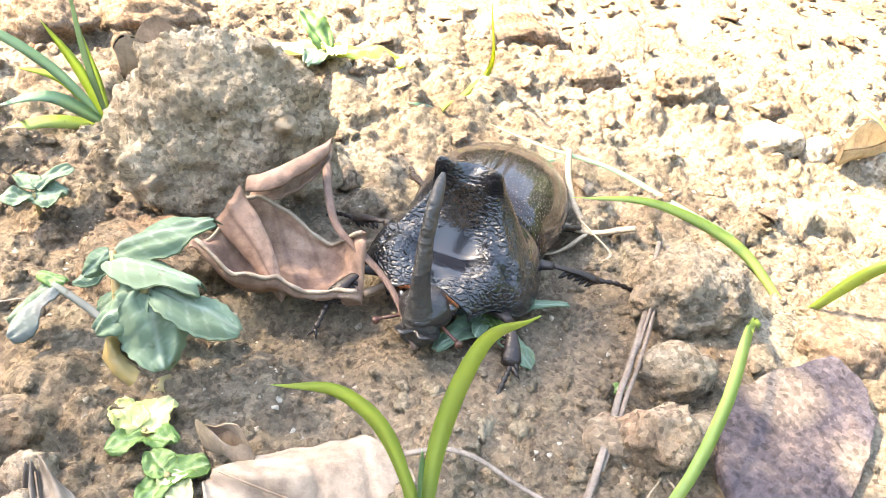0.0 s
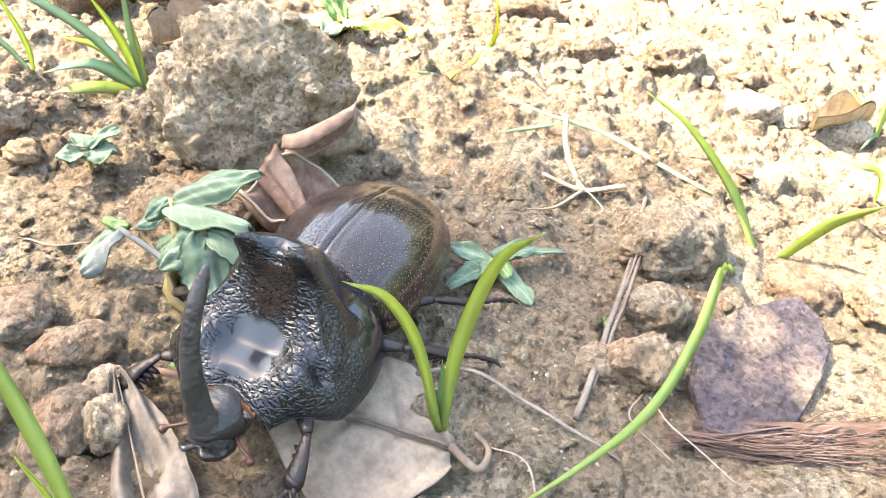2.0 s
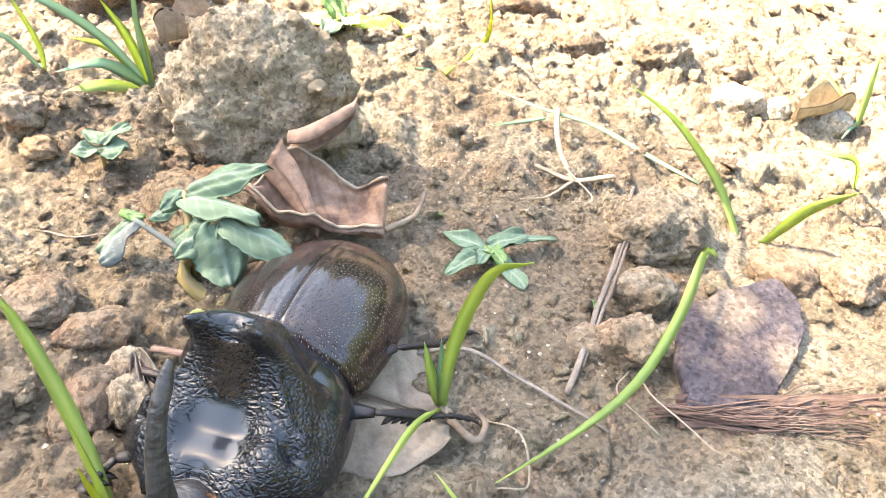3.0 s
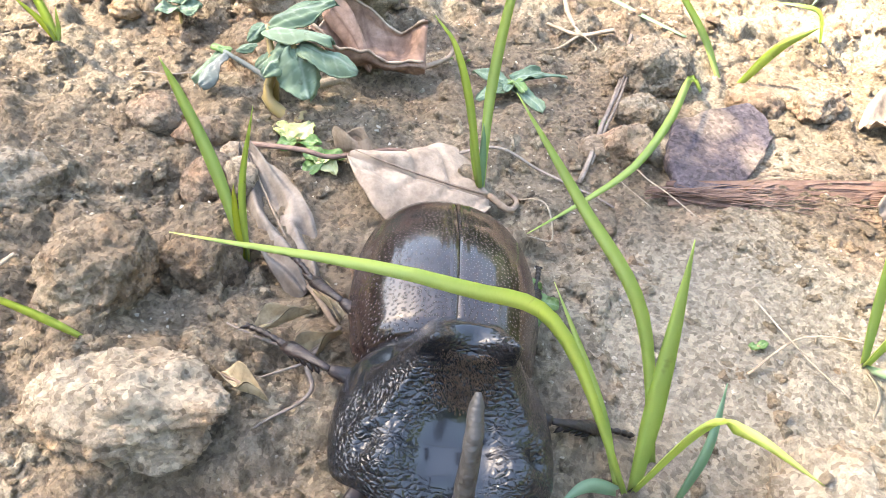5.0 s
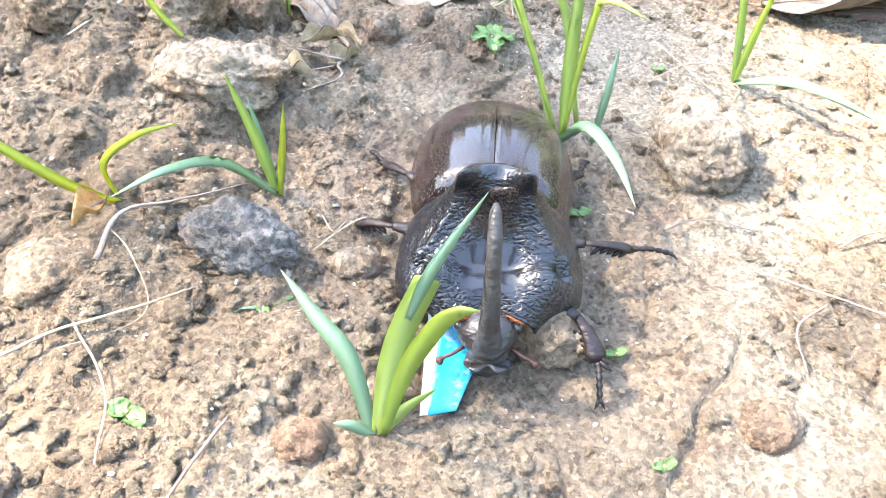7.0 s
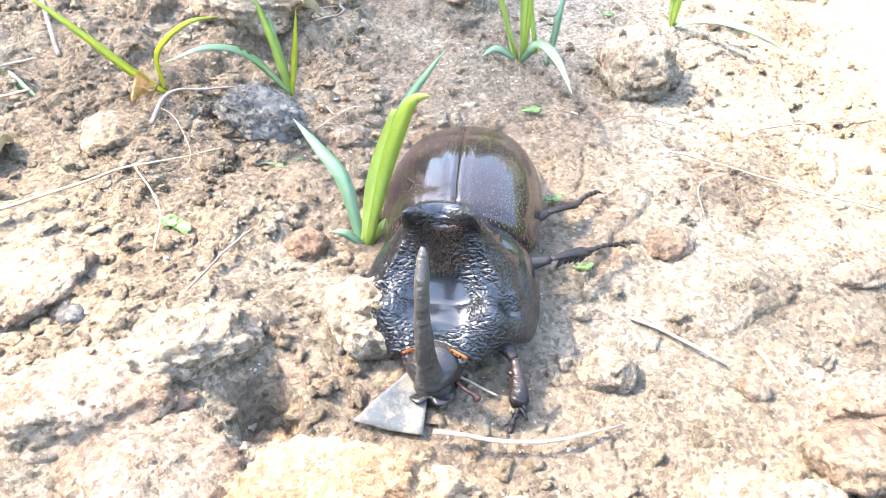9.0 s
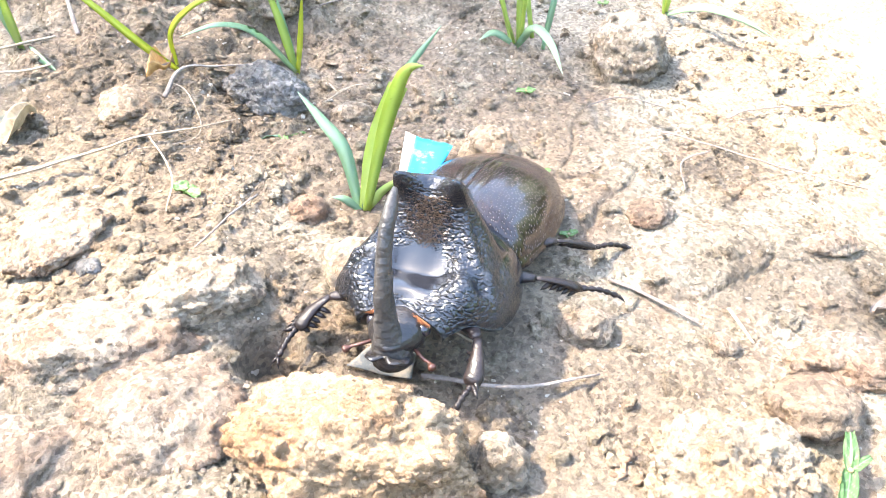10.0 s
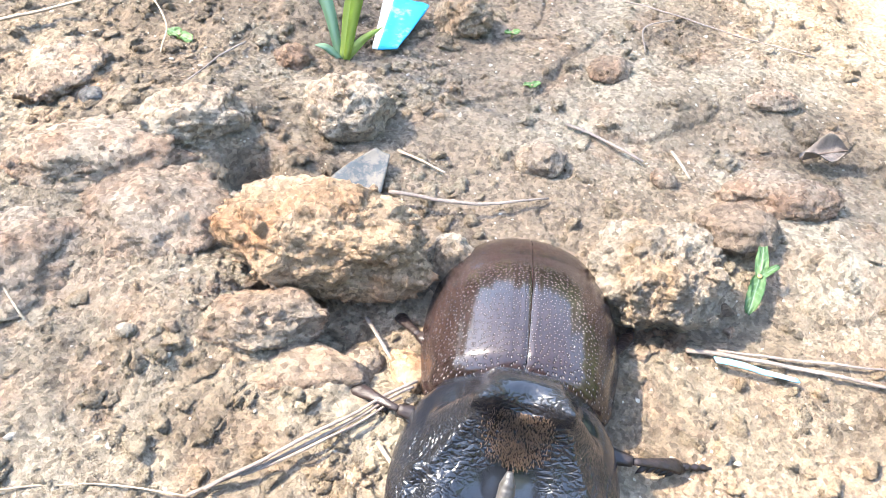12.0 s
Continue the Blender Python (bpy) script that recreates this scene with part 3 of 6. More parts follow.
CLODS = [
    # x, y, half axes, material, label, seed, level, turn, sink
    (-2, 148, (18.5, 14, 20.5), SANDY_CLOD, "large pale crumbly soil clod behind a curled leaf", 5, 6, 10, 0.15),
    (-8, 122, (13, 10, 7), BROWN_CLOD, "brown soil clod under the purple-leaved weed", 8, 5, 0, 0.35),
    (-12, 19, (13.5, 8.5, 6.5), PALE_CLOD, "long pale soil clod with a chalky top", 12, 5, -8, 0.3),
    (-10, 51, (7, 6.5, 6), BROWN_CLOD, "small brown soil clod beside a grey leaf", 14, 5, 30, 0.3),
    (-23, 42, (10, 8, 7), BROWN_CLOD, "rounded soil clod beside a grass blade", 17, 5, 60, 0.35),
    (-46, 58, (11, 8, 6), GREY_CLOD, "grey flat-topped soil clod", 19, 5, 20, 0.35),
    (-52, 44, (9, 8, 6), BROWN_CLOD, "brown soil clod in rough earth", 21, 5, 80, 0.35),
    (85, 8, (10, 12, 9), GREY_CLOD, "rounded soil clod with loose root hairs", 23, 5, 20, 0.3),
    (19, 50, (4.2, 4, 4.5), CLOD, "small upright soil crumb near a pale leaf", 27, 4, 0, 0.25),
    (29, 56, (2.6, 2.4, 3.4), CLOD, "tiny upright soil crumb near a pale leaf", 28, 4, 0, 0.25),
    (46, -40, (6.5, 6, 6), PALE_CLOD, "round pinkish earth ball beside a blue scrap", 31, 5, 0, 0.25),
    (23, -113, (16.5, 9, 8.5), OCHRE, "large ochre earth lump with rough pitted face", 35, 6, -8, 0.08),
    (15, -127, (9, 5, 4.8), CLOD, "flat pale earth chunk below an ochre lump", 37, 5, 6, 0.25),
    (43, -112, (4.5, 4, 4.5), GREY_CLOD, "grey round pebble beside an ochre lump", 39, 4, 0, 0.25),
    (75, -115, (10.5, 9, 9), GREY_CLOD, "large grey-tan earth clod with a flat underside", 43, 6, -15, 0.04),
    (93, -101, (7, 6, 4), CLOD, "small tan clod beside a large grey clod", 44, 4, 0, 0.35),
    (-4, -85, (10, 6, 5), PALE_CLOD, "pale overhanging earth ledge above a burrow", 47, 5, 25, 0.45),
    (-5, -106, (13, 11, 6), CLOD, "broad pale earth lump beside a burrow", 49, 5, 0, 0.72),
    (8.6, -95, (3.4, 3, 2.8), OCHRE, "small brown crumb lying in a burrow", 51, 4, 0, 0.3),
    (23, -77, (8.5, 7, 6.5), PALE_CLOD, "soil clod at the foot of a grass clump", 53, 5, 0, 0.3),
    (10, -58, (4, 3.5, 3), CLOD, "little soil lump on bare earth", 54, 4, 0, 0.4),
    (-3, -23, (10, 6, 6.5), BLACK_STONE, "angular black stone with a dusty face", 57, 5, -20, 0.2),
    (16, -26, (4.5, 3.2, 2.6), GREY_CLOD, "pale grey chip beside a black stone", 58, 4, 10, 0.35),
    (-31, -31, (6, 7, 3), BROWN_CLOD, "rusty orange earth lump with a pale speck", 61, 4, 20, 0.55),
    (60, -85, (4.5, 4, 3.5), CLOD, "small grey lump on the smooth soil", 63, 4, 0, 0.45),
    (77, -56, (5, 4, 2.2), CLOD, "flat pale chip on sunlit crust", 65, 4, 30, 0.4),
    (111, -63, (6, 3, 2.2), CLOD, "flat tan chip on sunlit crust", 66, 4, 10, 0.4),
    (104, -92, (11, 6, 4), CLOD, "low cracked earth lump on the crust", 67, 5, 0, 0.45),
    (83, -88, (2.5, 2.4, 1.8), CLOD, "small tan chip on the crust", 69, 3, 0, 0.35),
    (-24, -78, (2.2, 2, 1.8), BLACK_STONE, "tiny round dark pebble on bare soil", 71, 3, 0, 0.3),
    (-3, -130, (1.4, 1.2, 1), GREY_CLOD, "tiny bluish pebble on bare soil", 72, 3, 0, 0.3),
    (37, -132, (2.6, 4, 2), OCHRE, "small orange chip beside dry straw", 73, 3, 30, 0.3),
    (30, -130, (3.2, 2.6, 2), CLOD, "small crumb beside dry straw", 74, 3, 0, 0.3),
    (22, -134, (9, 5, 3), CLOD, "flat crumbling soil plate", 75, 4, 0, 0.8),
    (84, 126, (11, 9, 7), GREY_CLOD, "grey crumbly clod at the foot of grass", 77, 5, 30, 0.35),
    (78, 108, (6, 5, 4.5), GREY_CLOD, "small grey stone beside a dry stick", 79, 4, 0, 0.3),
    (72, 94, (6, 5.2, 5.2), RED_STONE, "angular pale stone with a red top", 81, 4, 20, 0.25),
    (81, 97, (6, 5, 2.2), GREY_CLOD, "flat grey chip beside a purple slab", 82, 4, 40, 0.3),
    (122, 114, (9, 5.5, 5), CLOD, "pale tan stone half sunk in soil", 83, 5, 50, 0.35),
    (108, 116, (7, 6, 4), CLOD, "brown clod behind a purple slab", 84, 4, 0, 0.4),
    (118, 185, (7.5, 5.5, 5), WHITE_STONE, "smooth white pebble in strong sun", 85, 4, 0, 0.3),
    (129, 184, (3.8, 3.8, 4), WHITE_STONE, "small white pebble beside a larger one", 86, 4, 0, 0.3),
    (144, 183, (7, 6, 4.5), WHITE_STONE, "pale lump in strong sun", 87, 4, 0, 0.35),
    (-57, 147, (7, 6, 6), CLOD, "small tan boulder-shaped clod beside grass", 89, 5, 0, 0.3),
    (-48, 138, (4, 3, 2.5), OCHRE, "small ochre crumb beside a seedling", 90, 4, 0, 0.3),
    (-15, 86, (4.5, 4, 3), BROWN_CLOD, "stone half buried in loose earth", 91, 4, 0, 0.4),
    (101, 205, (9, 8, 7), CLOD, "tan clod in the sunny stubble", 93, 5, 0, 0.35),
    (78, 212, (8, 6, 5), CLOD, "tan clod in the sunny stubble", 94, 4, 0, 0.35),
    (60, 245, (13, 9, 8), CLOD, "far tan clod in the sun", 95, 4, 0, 0.35),
    (-42, 225, (14, 10, 9), CLOD, "far brown clod behind the grass", 96, 4, 0, 0.35),
    (-66, 215, (12, 9, 8), CLOD, "far brown clod behind the grass", 97, 4, 0, 0.35),
    (-17, -94, (15, 9, 5.5), CLOD, "flat pale earth plate with a broken edge", 101, 5, 14, 0.62),
    (-28, -118, (15, 12, 5), CLOD, "low broad earth hump on sloping soil", 103, 5, 40, 0.6),
    (-32, -70, (10, 7, 4), CLOD, "low crumbling earth plate on bare soil", 104, 5, 70, 0.55),
    (-17.4, 85.1, (5.2, 4, 3.4), CLOD, "rounded tan stone in loose earth", 111, 4, 21, 0.3),
    (-10.1, 79.6, (4.2, 3.2, 3.6), PALE_CLOD, "pale angular stone beside the weed", 112, 4, 52, 0.3),
    (-13.5, 72.7, (6.5, 5, 4.6), CLOD, "tan stone half sunk in loose earth", 113, 4, 83, 0.3),
    (-7.5, 72.5, (4, 3.4, 4.4), PALE_CLOD, "small pale stone in loose earth", 114, 4, 114, 0.3),
    (-27.9, 91.3, (6, 5, 3.6), CLOD, "brown soil clod in loose earth", 115, 4, 145, 0.3),
    (66, 95, (5, 4, 3), CLOD, "low brown soil lump beside a twig", 98, 4, 0, 0.45),
]
CRUMB_SHAPES = []


def stud(clod, half, mat, seed, count):
    """Loose crumbs that stick to a clod."""
    if not CRUMB_SHAPES:
        for k in range(6):
            v, f = lump(700 + k, (1, 0.85, 0.7), 2, 8, 0.35, 0.2, 0.6)
            CRUMB_SHAPES.append((v, f))
    r = np.random.RandomState(seed)
    mesh = clod.data
    shared = []
    for v, f in CRUMB_SHAPES[:3]:
        me = bpy.data.meshes.new("crumb")
        me.from_pydata([tuple(q) for q in v], [], [tuple(map(int, q)) for q in f])
        me.materials.append(mat)
        shared.append(me)
    for _ in range(count):
        p = mesh.vertices[r.randint(len(mesh.vertices))].co
        if p.z < -0.2 * half[2] * MM:
            continue
        ob = new("crumb", shared[r.randint(3)])
        ob.parent = clod
        size = float(min(half)) * MM * (0.05 + 0.13 * r.rand() ** 3)
        ob.matrix_basis = pose(*p, *(r.rand(3) * 360)) @ Matrix.Diagonal((size, size, size, 1))


for cx, cy, half, mat, text, seed, level, turn, sink in CLODS:
    kind = "stone" if ("stone" in text or "pebble" in text or "chip" in text) else "clod"
    made = lump_thing(kind if kind == "stone" else "soil_clod", cx, cy, half, mat, text, kind, "clods and stones on the soil", seed, sink, level, turn)
    if kind == "clod" and level > 4:
        stud(made, half, mat, seed, 70 if level > 5 else 32)


# purple slab: a flat plate with a broken outline
def slab(points, thick, mat, name, label, category, lift, tilt):
    bm = bmesh.new()
    cx = sum(p[0] for p in points) / len(points)
    cy = sum(p[1] for p in points) / len(points)
    ring = []
    for (ax, ay), (bx, by) in zip(points, points[1:] + points[:1]):
        for k in range(7):
            t = k / 7
            n = noise.noise(Vector((ax + (bx - ax) * t, ay + (by - ay) * t, 3)) * 0.45)
            ring.append(((ax + (bx - ax) * t - cx) * (1 + 0.05 * n), (ay + (by - ay) * t - cy) * (1 + 0.05 * n)))
    layers = []
    for s, z in ((0.97, 0), (1.0, 0.35), (0.995, 0.75), (0.96, 0.97), (0.80, 1.0), (0.55, 1.03), (0.28, 1.0)):
        layers.append([bm.verts.new((x * s * MM, y * s * MM, (z * thick + (0.35 * noise.noise(Vector((x, y, 0)) * s * 0.22) if z > 0.9 else 0)) * MM)) for x, y in ring])
    n = len(ring)
    for a, b in zip(layers, layers[1:]):
        for k in range(n):
            bm.faces.new((a[k], a[(k + 1) % n], b[(k + 1) % n], b[k]))
    bm.faces.new(layers[-1])
    bm.faces.new(layers[0][::-1])
    me = bpy.data.meshes.new(name)
    bm.to_mesh(me)
    bm.free()
    me.materials.append(mat)
    ob = new(name, me)
    ob.matrix_basis = pose(cx * MM, cy * MM, ground_at(cx * MM, cy * MM) + lift * MM, *tilt)
    return tagged(ob, label, category)


slab([(79.4, 80.6), (85.5, 80.0), (93.8, 82.3), (102.6, 93.8), (106.3, 100.2), (107.3, 108.4), (103.8, 113.0), (93.0, 108.3), (83.9, 103.1), (79.6, 92.1)], 3.0, SHALE, "slate_slab", "dusty purple-grey flat stone slab with pinkish patches", "stone", 1.0, (6, 2, 0))

# loose crumbs and grit
def crumbs(name, count, boxes, sizes, mat, label, seed):
    r = np.random.RandomState(seed)
    base = []
    for k in range(14):
        base.append([lump(300 + seed + k, (1, 0.8, 0.6), level, 9, 0.5, 0.26, 0.5) for level in (1, 2)])
    px_, py_ = [], []
    for x0, y0, x1, y1, share in boxes:
        n = int(count * share)
        px_ += list(x0 + (x1 - x0) * r.rand(n))
        py_ += list(y0 + (y1 - y0) * r.rand(n))
    px_, py_ = np.array(px_) * MM, np.array(py_) * MM
    keep = noise3(np.stack([px_ / 0.022, py_ / 0.022, np.zeros(len(px_))], 1)) > -0.25 + 0.5 * r.rand(len(px_)) - 0.3
    px_, py_ = px_[keep], py_[keep]
    pz = lie(px_, py_)
    vs, fs, at = [], [], 0
    for x, y, z in zip(px_, py_, pz):
        s = sizes[0] * (sizes[1] / sizes[0]) ** (r.rand() ** 3.4) * MM
        v, f = base[r.randint(14)][int(s > 0.0011)]
        a = r.rand() * 6.3
        c, d = math.cos(a), math.sin(a)
        q = np.stack([v[:, 0] * c - v[:, 1] * d, v[:, 0] * d + v[:, 1] * c, v[:, 2]], 1) * s
        vs.append(q + (x, y, z - 0.08 * s))
        fs.append(f + at)
        at += len(v)
    mesh_object(name, np.concatenate(vs), np.concatenate(fs), mat)
    tagged(bpy.data.objects[name], label, "soil crumbs", kind="stuff")


crumbs("soil_crumbs", 21000, [(-85, 0, 20, 180, 0.28), (-60, -160, 45, 0, 0.36), (30, -150, 150, 60, 0.18), (20, 60, 165, 150, 0.18)], (0.35, 2.3), GRIT, "loose brown soil crumbs and grit", 1)
crumbs("far_soil_crumbs", 2200, [(-90, 150, 210, 330, 1.0)], (0.8, 4.5), CLOD, "loose tan crumbs on sunny earth", 2)
crumbs("pale_grit", 3600, [(-70, -160, 150, 170, 1.0)], (0.3, 0.9), WHITE_STONE, "pale sand grains and grit", 3)
crumbs("clod_crumbs", 900, [(-24, 120, 24, 140, 0.4), (-10, -132, 40, -98, 0.35), (60, -128, 92, -104, 0.25)], (0.5, 2.6), CLOD, "crumbs fallen from the larger clods", 4)


# ---- grass ----
def clump(name, x, y, blades, label, group="grass clumps", category="grass"):
    """A clump of blades; each blade: points in mm (the first at the root), width in mm, material."""
    z = ground_at(x * MM, y * MM)
    root = empty(name, x * MM, y * MM, z, label, category, group)
    made = []
    for points, width, mat, *more in blades:
        pts = [((px - x) * MM, (py - y) * MM, pz * MM - (z if i else 0.001)) for i, (px, py, pz) in enumerate(points)]
        v, f = blade_mesh(pts, width * MM, more[0] if more else 0.3, 18, bool(more and len(more) > 1))
        made.append(mesh_object("blade", v, f, mat, root, vein=[0.0, 0.45, 0.0, 0.3] * 19))
    return root, made


grass_a, blades_a = clump("grass_clump", 38.8, 78, [
    ([(38.8, 78, 0), (39, 77, 20), (41.2, 72.5, 39), (43.8, 63.5, 51)], 3.2, GRASS),
    ([(38.8, 78, 0), (34.0, 74.0, 22.7), (29.9, 67.0, 37.6), (25.9, 59.0, 47.0)], 2.4, GRASS),
    ([(38.8, 78, 0), (36.5, 78, 9), (35, 79, 15)], 2.6, GRASS),
    ([(38.8, 78, 0), (38, 78, 10), (37.4, 78, 17)], 2.2, GRASS_BLUE),
], "fresh green grass shoot beside a pale leaf")
clump("grass_clump", -3.6, 55, [
    ([(-3.6, 55, 0), (-8, 60, 15), (-13, 64, 27), (-15.8, 65, 34)], 3.2, GRASS),
    ([(-3.6, 55, 0), (-2, 51, 20), (2.9, 42.7, 41)], 1.8, GRASS),
    ([(-3.6, 55, 0), (-4, 53, 12), (-3, 50, 22)], 2.0, GRASS_YELLOW),
], "short green grass shoot against a grey leaf")
clump("grass_clump", 57, 13, [
    ([(57, 13, 0), (55.5, 16.5, 22), (56.5, 24, 39)], 4.4, GRASS),
    ([(61, 18, 0), (54, 24.2, 25), (43.3, 28.3, 40), (34.3, 32, 52)], 3.0, GRASS),
    ([(56, 12.5, 0), (38.8, 7.4, 40), (25.8, -3.3, 58), (8.3, -5.8, 64)], 2.2, GRASS),
    ([(57, 13, 0), (54.8, 4.3, 30), (55, -1, 38), (60.5, -6.3, 38)], 2.4, GRASS),
    ([(56, 11, 1), (58.5, 3.8, 10), (60.7, -9.4, 13), (62.2, -20.8, 12)], 3.6, GRASS_BLUE),
    ([(63.2, 12, 0), (64, 13.3, 12), (66, 18.7, 19)], 2.6, GRASS_BLUE),
    ([(55, 13, 0), (50, 19, 14), (42.4, 26.8, 28)], 2.0, GRASS),
    ([(56, 13, 0), (50, 12, 4), (46, 10, 3)], 3.0, GRASS_BLUE),
], "spreading clump of bright green grass blades")
clump("grass_clump", 102, 37.5, [
    ([(102, 37.5, 0), (100.4, 43.3, 15), (95.1, 43.8, 32)], 3.4, GRASS),
    ([(102, 37.5, 0), (100.3, 34.1, 18), (97.7, 26.2, 36)], 3.6, GRASS),
    ([(102, 37, 1), (107.5, 26.4, 8), (114.4, 17.6, 10), (124.3, 13.1, 7)], 3.4, GRASS_BLUE),
    ([(102, 37, 1), (100, 30, 3), (96, 24, 3)], 1.6, STRAW),
], "green grass clump with one drooping blade")
clump("grass_clump", 1.5, -8, [
    ([(1.5, -8, 0), (-2, -6, 12), (-6.3, -4.4, 24)], 3.0, GRASS),
    ([(1.5, -8, 0), (3, -9.5, 12), (4.1, -10.8, 23)], 2.0, GRASS_YELLOW),
    ([(1.5, -8, 0), (-1, -5, 9), (-3.4, -2.4, 18)], 2.4, GRASS_BLUE),
    ([(1.5, -8, 1), (-5.1, -15.9, 14), (-10.1, -27.2, 22), (-16.2, -34.7, 23)], 2.6, GRASS_BLUE),
], "small grass tuft with one long trailing blade")
clump("grass_clump", -24, -13.5, [
    ([(-24, -13.5, 0), (-28.9, -20, 12), (-37, -22, 22), (-46, -22, 30)], 2.6, GRASS_YELLOW),
    ([(-25, -13, 1), (-23.3, -18.2, 15), (-15.6, -22.3, 24), (-9.5, -20.2, 25)], 2.0, GRASS_YELLOW),
], "two bright yellow-green grass blades")
clump("grass_clump", 20.5, -57, [
    ([(20.5, -57, 0), (22.6, -51, 13), (26.2, -48, 23.5)], 5.0, GRASS, 0.2, True),
    ([(24, -50, 18), (27, -47.5, 25), (33.5, -41.2, 32)], 2.6, GRASS_BLUE),
    ([(20, -57, 0), (16.6, -51.5, 10), (11.9, -47.1, 14), (6.6, -40.6, 16)], 4.0, GRASS_BLUE),
    ([(21, -57, 0), (23.6, -58, 17), (26.2, -62, 31), (28.0, -64, 36), (30.2, -64.6, 37)], 3.8, GRASS),
    ([(20.5, -57, 0), (24, -55, 4), (28.6, -53.5, 7)], 2.6, GRASS),
    ([(20, -57, 1), (17, -57, 3), (14.5, -57, 3.5)], 2.4, GRASS_BLUE),
], "bright green grass clump beside a blue scrap")
clump("grass_blade_shoot", -21, 29.5, [
    ([(-21, 29.5, 0), (-25.5, 26.6, 18), (-28.7, 17, 36)], 2.0, GRASS),
], "single slender green grass blade beside a clod")
clump("grass_clump", -62, -8, [
    ([(-62, -8, 0), (-62, -9, 12), (-60, -12, 24)], 3.2, GRASS),
    ([(-62, -8, 0), (-64, -8, 12), (-68, -10, 26)], 3.0, GRASS_BLUE),
    ([(-61, -8, 1), (-56, -14, 5), (-50, -18, 3)], 3.0, GRASS_BLUE),
], "dull green grass tuft among dry twigs")
clump("grass_clump", -35, 173, [
    ([(-35, 173, 0), (-45, 172, 14), (-56.6, 166.6, 25), (-70, 160, 28)], 3.4, GRASS_BLUE),
    ([(-35, 173, 0), (-43, 166, 10), (-52, 160.5, 10)], 4.4, GRASS_BLUE),
    ([(-35, 173, 0), (-45, 164, 5), (-56, 156.8, 3)], 4.6, GRASS),
    ([(-35, 173, 0), (-31, 160, 22), (-26, 148, 42)], 3.0, GRASS_BLUE),
    ([(-35, 173, 0), (-33, 166, 18), (-30.1, 157, 30)], 3.6, GRASS),
    ([(-35, 173, 0), (-45, 176, 9), (-54, 174.7, 12)], 3.2, GRASS_YELLOW),
    ([(-35, 173, 0), (-37, 168, 16), (-40, 163, 28)], 3.4, GRASS),
], "bushy grass clump behind the purple-leaved weed")
clump("grass_clump", -59, 169, [
    ([(-59, 169, 0), (-58, 167, 14), (-60, 162, 30)], 2.2, GRASS),
    ([(-59, 169, 0), (-66, 168, 14), (-74, 163, 18)], 2.0, GRASS_BLUE),
], "thin grass shoot at the edge of the clods")
clump("grass_clump", -58.5, 121, [
    ([(-58.5, 121, 0), (-60, 121, 12), (-63, 119, 26)], 3.2, GRASS),
    ([(-58.5, 121, 0), (-57, 120, 7), (-55.8, 118.8, 13)], 1.8, GRASS),
    ([(-58.5, 121, 0), (-61, 121, 8), (-66, 121, 14)], 2.2, GRASS_YELLOW),
], "small bright grass tuft beside a stone")
grass_far, blades_far = clump("grass_clump", 105, 131, [
    ([(105, 131, 0), (99, 139, 8), (85, 137, 23), (70, 126, 36)], 3.4, GRASS),
    ([(108.9, 130.6, 0), (113, 126, 12), (117.9, 120.3, 21)], 4.0, GRASS),
    ([(98, 124, 1), (87.5, 110.5, 11), (79.2, 94.5, 10), (69.4, 80.2, 8), (58.6, 71, 6), (45, 63, 2)], 2.8, GRASS),
], "long arching grass blades rising by a grey clod")
clump("grass_clump", 38, 191, [
    ([(38, 191, 0), (45, 196, 6), (50, 200, 12), (47.2, 184.4, 32)], 2.6, GRASS_YELLOW),
    ([(38, 191, 0), (39, 188, 5), (41, 184, 9)], 3.2, GRASS),
    ([(38, 191, 0), (34, 190, 4), (30, 187, 6)], 2.0, GRASS_BLUE),
], "thin yellow-green shoot on sunny soil")
clump("grass_clump", 155, 186, [
    ([(155, 186, 0), (157, 192, 9), (161, 200, 16)], 3.4, GRASS),
    ([(155, 186, 0), (150, 196, 7), (146, 204, 9)], 2.4, GRASS),
    ([(155, 186, 0), (150, 180, 4), (145, 175, 2)], 2.0, GRASS_BLUE),
], "short grass tuft on sunlit soil")
clump("grass_blade_shoot", 140, 154, [
    ([(140, 153, 0), (132, 146, 12), (124, 142, 16), (117.9, 148, 14)], 2.4, GRASS),
], "single arched grass blade on sunlit soil")
clump("fallen_grass_blade", 98, 146, [
    ([(98, 146, 1), (88, 155, 4), (75.5, 164, 6), (61.8, 169, 7), (49.7, 180, 6)], 1.9, GRASS_BLUE),
    ([(64, 167, 3), (57, 166, 4), (50, 163, 4)], 1.6, GRASS_BLUE),
], "long thin bluish grass blade lying on the soil")


